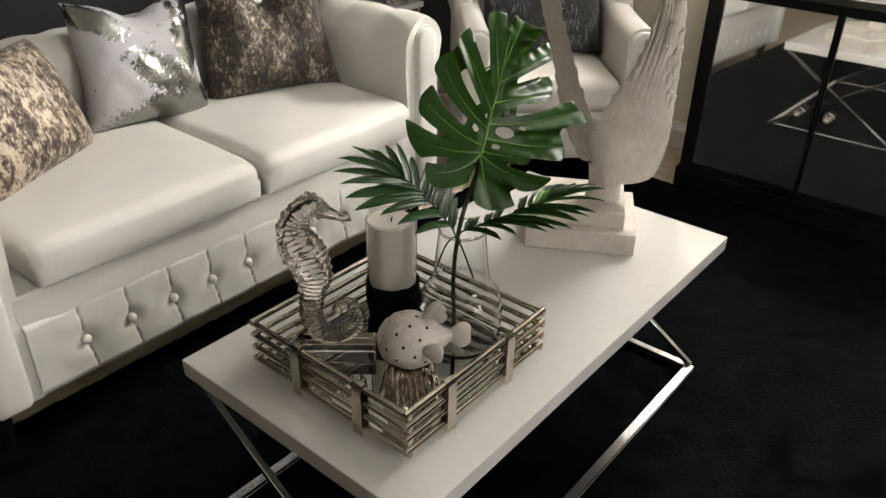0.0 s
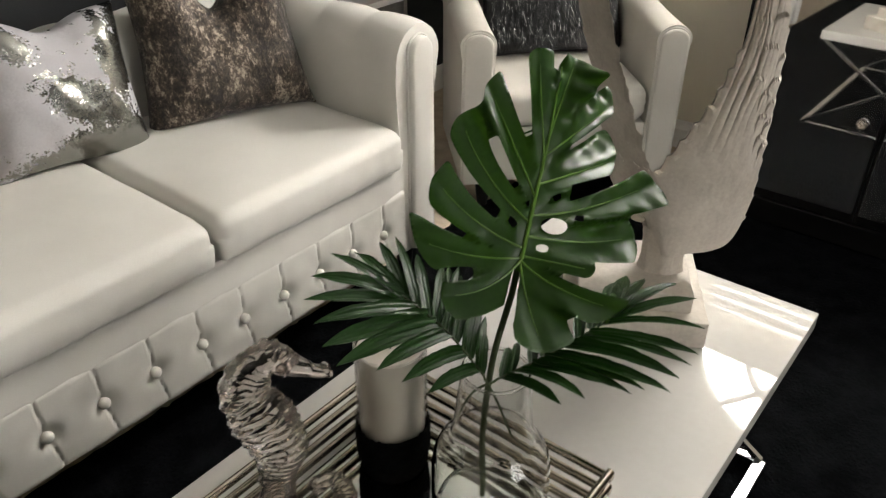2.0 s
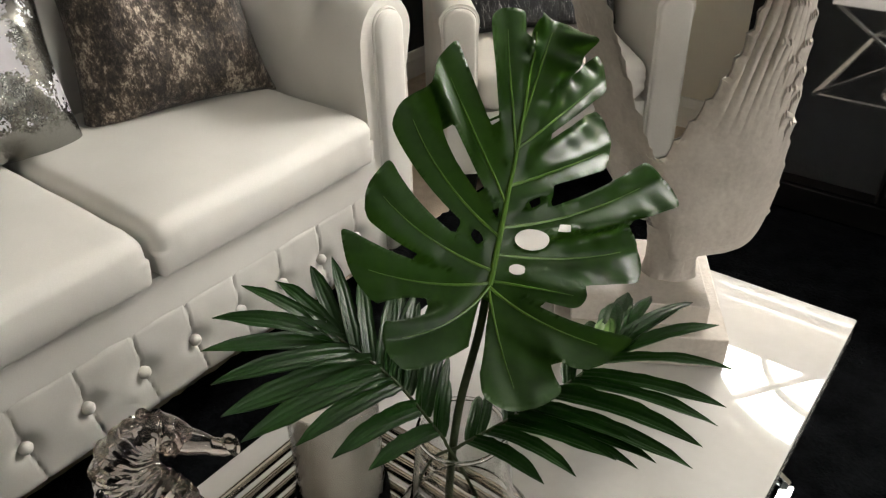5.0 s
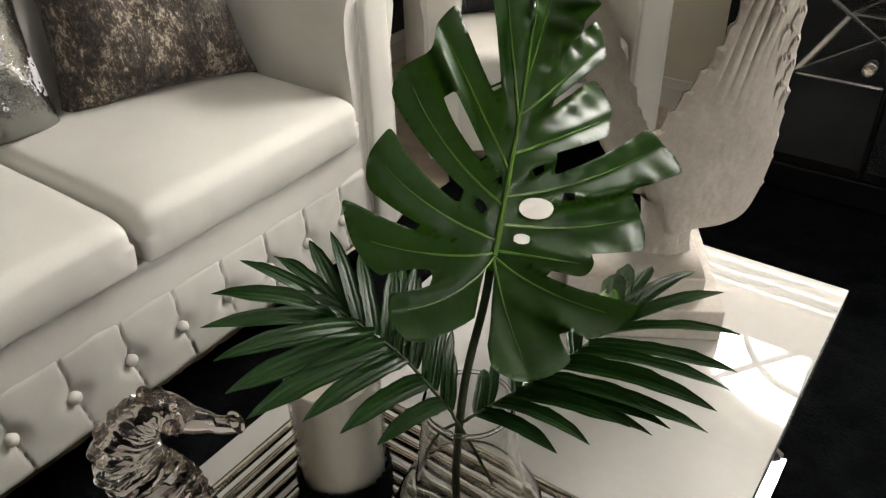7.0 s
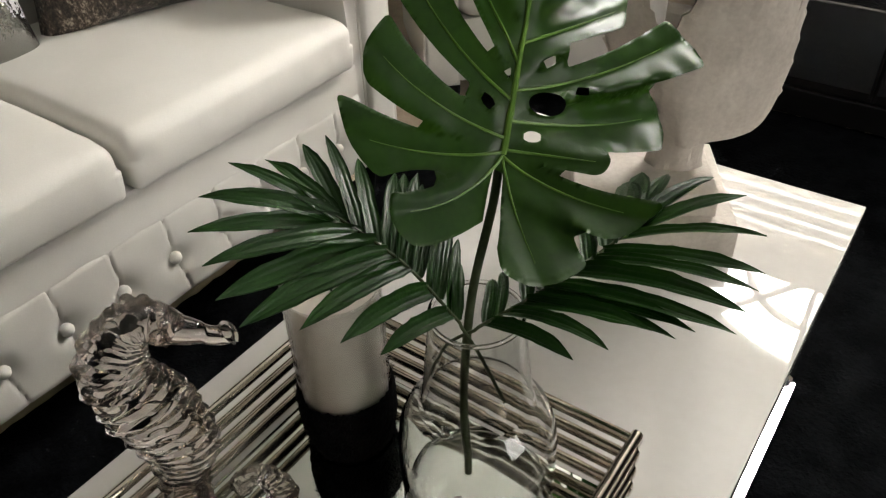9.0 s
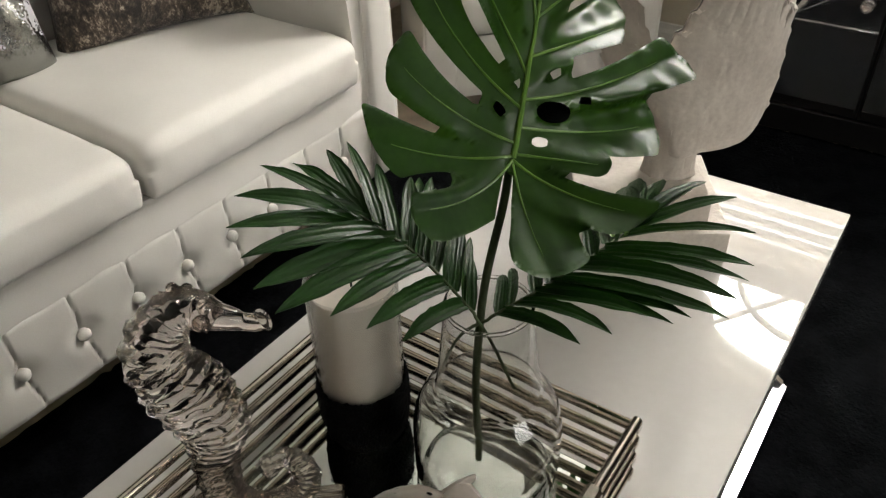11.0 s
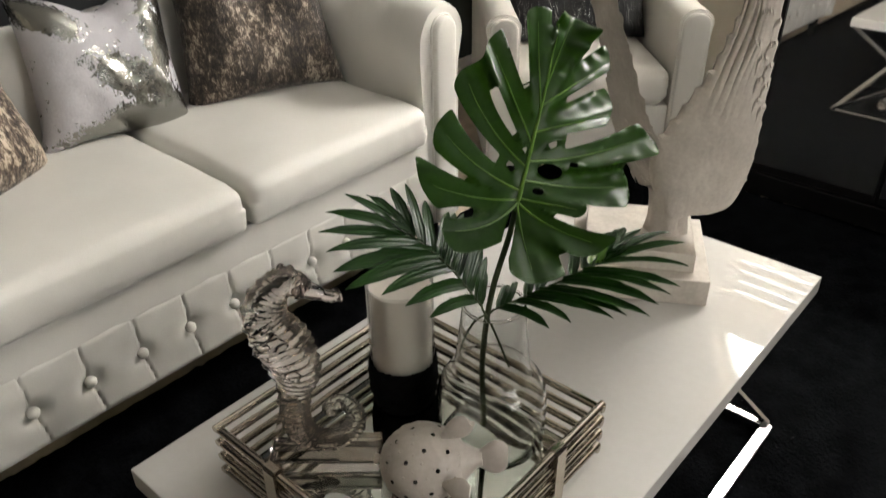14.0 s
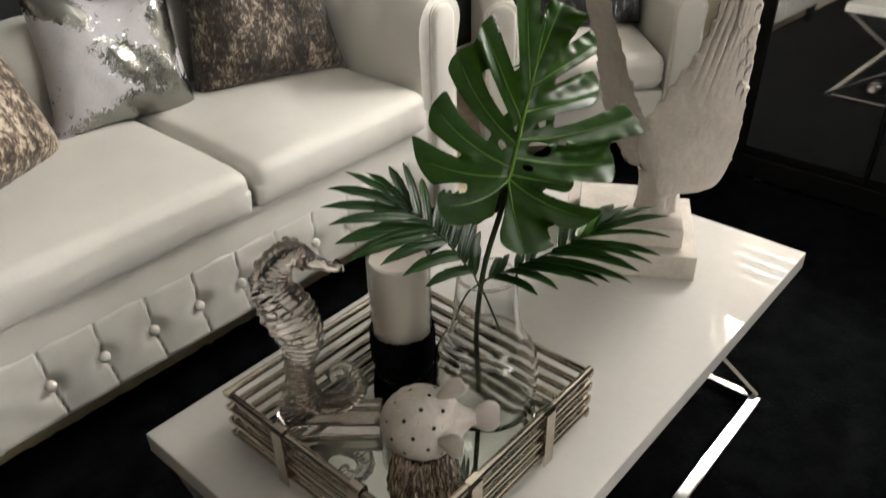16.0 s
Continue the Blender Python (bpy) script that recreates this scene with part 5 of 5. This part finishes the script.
for x0, x1, kx in ((CX0, 0.3125, 0.254), (0.3155, CX1, 0.362)):
    w0, w1 = (0.058, 0.010) if x0 == CX0 else (0.010, 0.058)
    z0, z1 = 0.093, 0.834
    door = part("door", boxes((x0 + 0.002, CYF + 0.0125, z0 + 0.002, x1 - 0.002, CYF + 0.023, z1 - 0.002)), BLACKWOOD, cab, smooth=0, world_space=True)
    for name, bars in (("stile", ((x0, z0, x0 + w0, z1), (x1 - w1, z0, x1, z1))), ("rail", ((x0 + w0, z1 - 0.032, x1 - w1, z1), (x0 + w0, z0, x1 - w1, z0 + 0.032)))):
        for a0, b0, a1, b1 in bars:
            part(name, boxes((a0, CYF - 0.003, b0, a1, CYF + 0.012, b1), r=0.0015, seg=1), BLACKWOOD, door, smooth=15, world_space=True)
    bm = boxes((x0 + w0 - 0.002, CYF + 0.002, z0 + 0.030, x1 - w1 + 0.002, CYF + 0.010, z1 - 0.030))
    c = Vector(((x0 + x1) / 2, CYF + 0.002, 0.48))
    bm.transform(Matrix.Translation(c) @ Matrix.Rotation(radians(-1.5), 4, "X") @ Matrix.Translation(-c))
    part("mirror_panel", bm, SMOKED, door, "smoked mirror glass", smooth=0, world_space=True)
    bm = lathe(bmesh.new(), [(0, 0.034), (0.010, 0.033), (0.0175, 0.026), (0.0185, 0.018), (0.012, 0.010), (0.007, 0.006), (0.007, 0.0)], 12)
    bm.transform(Matrix.Translation((kx, CYF, 0.440)) @ Matrix.Rotation(radians(90), 4, "X"))
    part("knob", bm, SOLID_GLASS, door, "faceted glass knob", smooth=0, world_space=True)
    bm = lathe(bmesh.new(), [(0.0135, 0.006), (0.0150, 0.004), (0.0150, 0.0005), (0.0, 0.0005)], 20)
    bm.transform(Matrix.Translation((kx, CYF - 0.0005, 0.440)) @ Matrix.Rotation(radians(90), 4, "X"))
    part("rosette", bm, CHROME, door, world_space=True)

stand = thing("footed_tray", pose(0.05, 2.44, 0.866), "small silver footed tray on the black cabinet", "tray")
part("dish", lathe(bmesh.new(), [(0, 0.020), (0.085, 0.020), (0.092, 0.026), (0.096, 0.040), (0.093, 0.041), (0.086, 0.028), (0, 0.024)], 36), SILVER, stand)
for k in range(4):
    a = radians(45 + 90 * k)
    bm = bmesh.new()
    bmesh.ops.create_uvsphere(bm, u_segments=12, v_segments=8, radius=0.0105, matrix=Matrix.Translation((0.070 * math.cos(a), 0.070 * math.sin(a), 0.0107)))
    part("ball_foot", bm, SILVER, stand, smooth=180)

# ---- armchair ----
chair = thing("armchair", Matrix.Translation((-0.838, 2.162, 0)) @ Matrix.Rotation(radians(45), 4, "Z") @ Matrix.Diagonal((1.19, 1, 1, 1)), "ivory linen wing armchair with nailhead trim", "armchair")
part("base", pad(-0.27, -0.325, 0.10, 0.27, 0.26, 0.315, 0.02, 0.0, 8), CHAIR_CLOTH, chair)
part("seat_cushion", pad(-0.232, -0.345, 0.312, 0.232, 0.20, 0.452, 0.045, 0.014, 18, 0.0015, 3), CHAIR_CLOTH, chair, smooth=180)
bm = pad(-0.30, -0.06, 0.30, 0.30, 0.07, 1.08, 0.05, 0.0, 16, 0.0015, 7)
for v in bm.verts:
    v.co.y += 0.200 + 0.10 * (v.co.z - 0.3) ** 2
part("backrest", bm, CHAIR_CLOTH, chair, smooth=180)
for s in (-1, 1):
    bm = bmesh.new()
    r = 0.052
    prof = [(-0.048, 0.10), (-0.048, 0.55)] + [(r * math.cos(math.pi * (1 - k / 12 * 1.1)), 0.612 + r * math.sin(math.pi * (1 - k / 12 * 1.1))) for k in range(13)] + [(0.044, 0.54), (0.042, 0.10)]
    m = len(prof) - 1
    vs = sheet(bm, lambda u, v: (prof[round(v * m)][0] * s + s * 0.282, -0.335 + 0.56 * u, prof[round(v * m)][1] + (0.055 * u * u if prof[round(v * m)][1] > 0.5 else 0)), 20, m)
    bm.faces.new(vs[0]), bm.faces.new(vs[-1])
    arm = part("arm", bm, CHAIR_CLOTH, chair, smooth=60)
    bm = bmesh.new()
    outline = scroll_panel(bm, 0.084, 0.11, 0.652, 0.014)
    turn = Matrix.Translation((s * 0.282, -0.334, 0)) @ Matrix.Rotation(radians(-90), 4, "Z")
    bm.transform(turn)
    part("arm_facing", bm, CHAIR_CLOTH, arm, smooth=60)
    bm = welt(bmesh.new(), outline, 0.002, 0.0032)
    bm.transform(turn)
    part("piping", bm, CHAIR_CLOTH, arm)
    bm = pad(-0.035, -0.15, 0.60, 0.035, 0.15, 1.06, 0.03, 0.0, 10)
    for v in bm.verts:
        k = max(0, (v.co.z - 0.6) / 0.46)
        if v.co.y < 0:
            v.co.y *= 0.55 + 0.45 * math.sin(math.pi * (0.25 + 0.6 * k))
        v.co.x += s * 0.300
        v.co.y += 0.145 + 0.06 * k
    wing = part("wing", bm, CHAIR_CLOTH, chair, smooth=180)
    first = None
    for k in range(16):
        z = 0.64 + 0.026 * k
        kk = (z - 0.6) / 0.46
        y = 0.145 + 0.06 * kk - 0.15 * (0.55 + 0.45 * math.sin(math.pi * (0.25 + 0.6 * kk))) - 0.001
        at = Vector((s * 0.316, y, z))
        if first is None:
            bm = bmesh.new()
            bmesh.ops.create_icosphere(bm, subdivisions=1, radius=0.0052, matrix=Matrix.Diagonal((1, 0.5, 1, 1)))
            first = part("nailhead", bm, CHROME, wing, smooth=180)
            first.location = at
        else:
            ob = new("nailhead", first.data)
            ob.parent, ob.location = wing, at
    for y in (-0.29, 0.22):
        part("leg", lathe(bmesh.new(), [(0, 0.105), (0.026, 0.105), (0.022, 0.05), (0.015, -0.012), (0, -0.012)], 12, (s * 0.25, y, 0)), BLACKWOOD, chair)

tm = Matrix.Translation((-0.850, 2.150, 0)) @ Matrix.Rotation(radians(45), 4, "Z") @ leaning(0.02, 0.015, 0.458, 0, 14, 1)
tp = pillow("tinsel_cushion", tm, 0.54, 0.50, 0.16, TINSEL, "black cushion with long silver tinsel strands on the armchair", seed=21)
tp["group"] = ""
PLACE[tp] = tm
bm = bmesh.new()
rnd = random.Random(11)
for _ in range(900):
    x, y = rnd.uniform(-0.24, 0.24), rnd.uniform(0.05, 0.46)
    z = 0.080 * max(0, (1 - (x / 0.27) ** 4) * (1 - ((y - 0.25) / 0.25) ** 4)) ** 0.55 + 0.002
    l, w = rnd.uniform(0.015, 0.05), rnd.uniform(0.0002, 0.0006)
    sx = rnd.uniform(-0.012, 0.012)
    pts = [(x - w, y, z), (x + w, y, z), (x + sx + w, y - l, z + rnd.uniform(0.001, 0.012)), (x + sx - w, y - l, z + rnd.uniform(0.001, 0.012))]
    bm.faces.new([bm.verts.new(p) for p in pts])
tagged(part("tinsel", bm, STEEL, tp, "silver tinsel strands", smooth=0), kind="stuff")

# ---- mirrored side table and what stands on it ----
SZ = 0.640
side = thing("side_table", pose(-1.56, 1.70, 0), "mirrored side table with silver edges beside the loveseat", "side table")
part("tabletop", boxes((-1.72, 1.40, SZ - 0.024, -1.390, 1.995, SZ), r=0.003), LACQUER, side, smooth=15, world_space=True)
part("apron", boxes((-1.71, 1.41, SZ - 0.105, -1.402, 1.985, SZ - 0.0245), r=0.002), SMOKED, side, "smoked mirror apron", smooth=0, world_space=True)
for x in (-1.695, -1.417):
    for y in (1.425, 1.970):
        part("leg", boxes((x - 0.014, y - 0.014, -0.013, x + 0.014, y + 0.014, SZ - 0.1055), r=0.002), SILVER, side, smooth=15, world_space=True)

bud = thing("flower_vase", pose(-1.505, 1.705, SZ), "small tapered silver vase of coral flowers", "vase")
part("vase_body", lathe(bmesh.new(), [(0, 0.0008), (0.036, 0.0008), (0.038, 0.004), (0.054, 0.125), (0.0555, 0.128), (0.052, 0.125), (0.034, 0.02), (0, 0.02)], 28), CHROME, bud)
rnd = random.Random(8)
for fx, fy, fz, fr in ((-0.045, -0.062, 0.168, 0.060), (0.022, 0.004, 0.160, 0.058), (-0.020, 0.070, 0.176, 0.060), (-0.085, 0.012, 0.172, 0.056)):
    part("flower_stalk", tube(bmesh.new(), bezier((0, 0, 0.03), (fx * 0.3, fy * 0.3, 0.11), (fx, fy, fz - 0.02), 6), 0.0022, 6), STEM, bud)
    bm = bmesh.new()
    # cupped petals in shells, ruffled at the lip
    for ring, (count, shell, low, high, wide) in enumerate(((8, 1.0, 2.5, 1.15, 0.50), (7, 0.92, 2.3, 0.80, 0.52), (6, 0.78, 2.1, 0.48, 0.60), (5, 0.58, 2.0, 0.22, 0.70))):
        for k in range(count):
            a = 2 * math.pi * (k + 0.5 * ring) / count + rnd.uniform(-0.2, 0.2)
            lean = rnd.uniform(-0.12, 0.12)

            def petal(u, v, a=a, shell=shell, low=low, high=high, wide=wide, lean=lean):
                s = 2 * v - 1
                phi = low + (high + lean - low) * u + 0.22 * s * s * u
                b = a + s * wide * (0.45 + 0.75 * u)
                ruffle = noise.noise(Vector((a * 5, b * 7, u * 4)))
                r = fr * shell * (1 + 0.16 * max(0, u - 0.6) / 0.4 + 0.14 * u * u * ruffle - 0.05 * s * s)
                return Vector((fx + r * math.sin(phi) * math.cos(b), fy + r * math.sin(phi) * math.sin(b), fz + 0.92 * r * math.cos(phi)))
            sheet(bm, petal, 8, 8)
    part("flower", bm, PETAL, bud, "ruffled coral bloom", smooth=180, recalc=False)

votive = thing("candle_holder", pose(-1.465, 1.885, SZ), "etched mercury-glass votive holder", "candle holder")
bm = bmesh.new()


def cut_glass(u, v):
    a = 2 * math.pi * u
    r = 0.054 + 0.002 * abs(math.sin(8 * a + 9 * v)) * (0.1 < v < 0.95)
    return (r * math.cos(a), r * math.sin(a), 0.001 + 0.118 * v)


vs = sheet(bm, cut_glass, 64, 14, close_u=True)
bm.faces.new([r[0] for r in vs])
bmesh.ops.solidify(bm, geom=bm.faces[:], thickness=0.003)
part("cup", bm, MERCURY, votive)
cube = thing("glass_box", pose(-1.655, 1.72, SZ), "clear glass cube holder on the side table", "candle holder")
bm = boxes((-0.04, -0.04, 0.001, 0.04, 0.04, 0.095), r=0.003)
part("block", bm, SOLID_GLASS, cube)
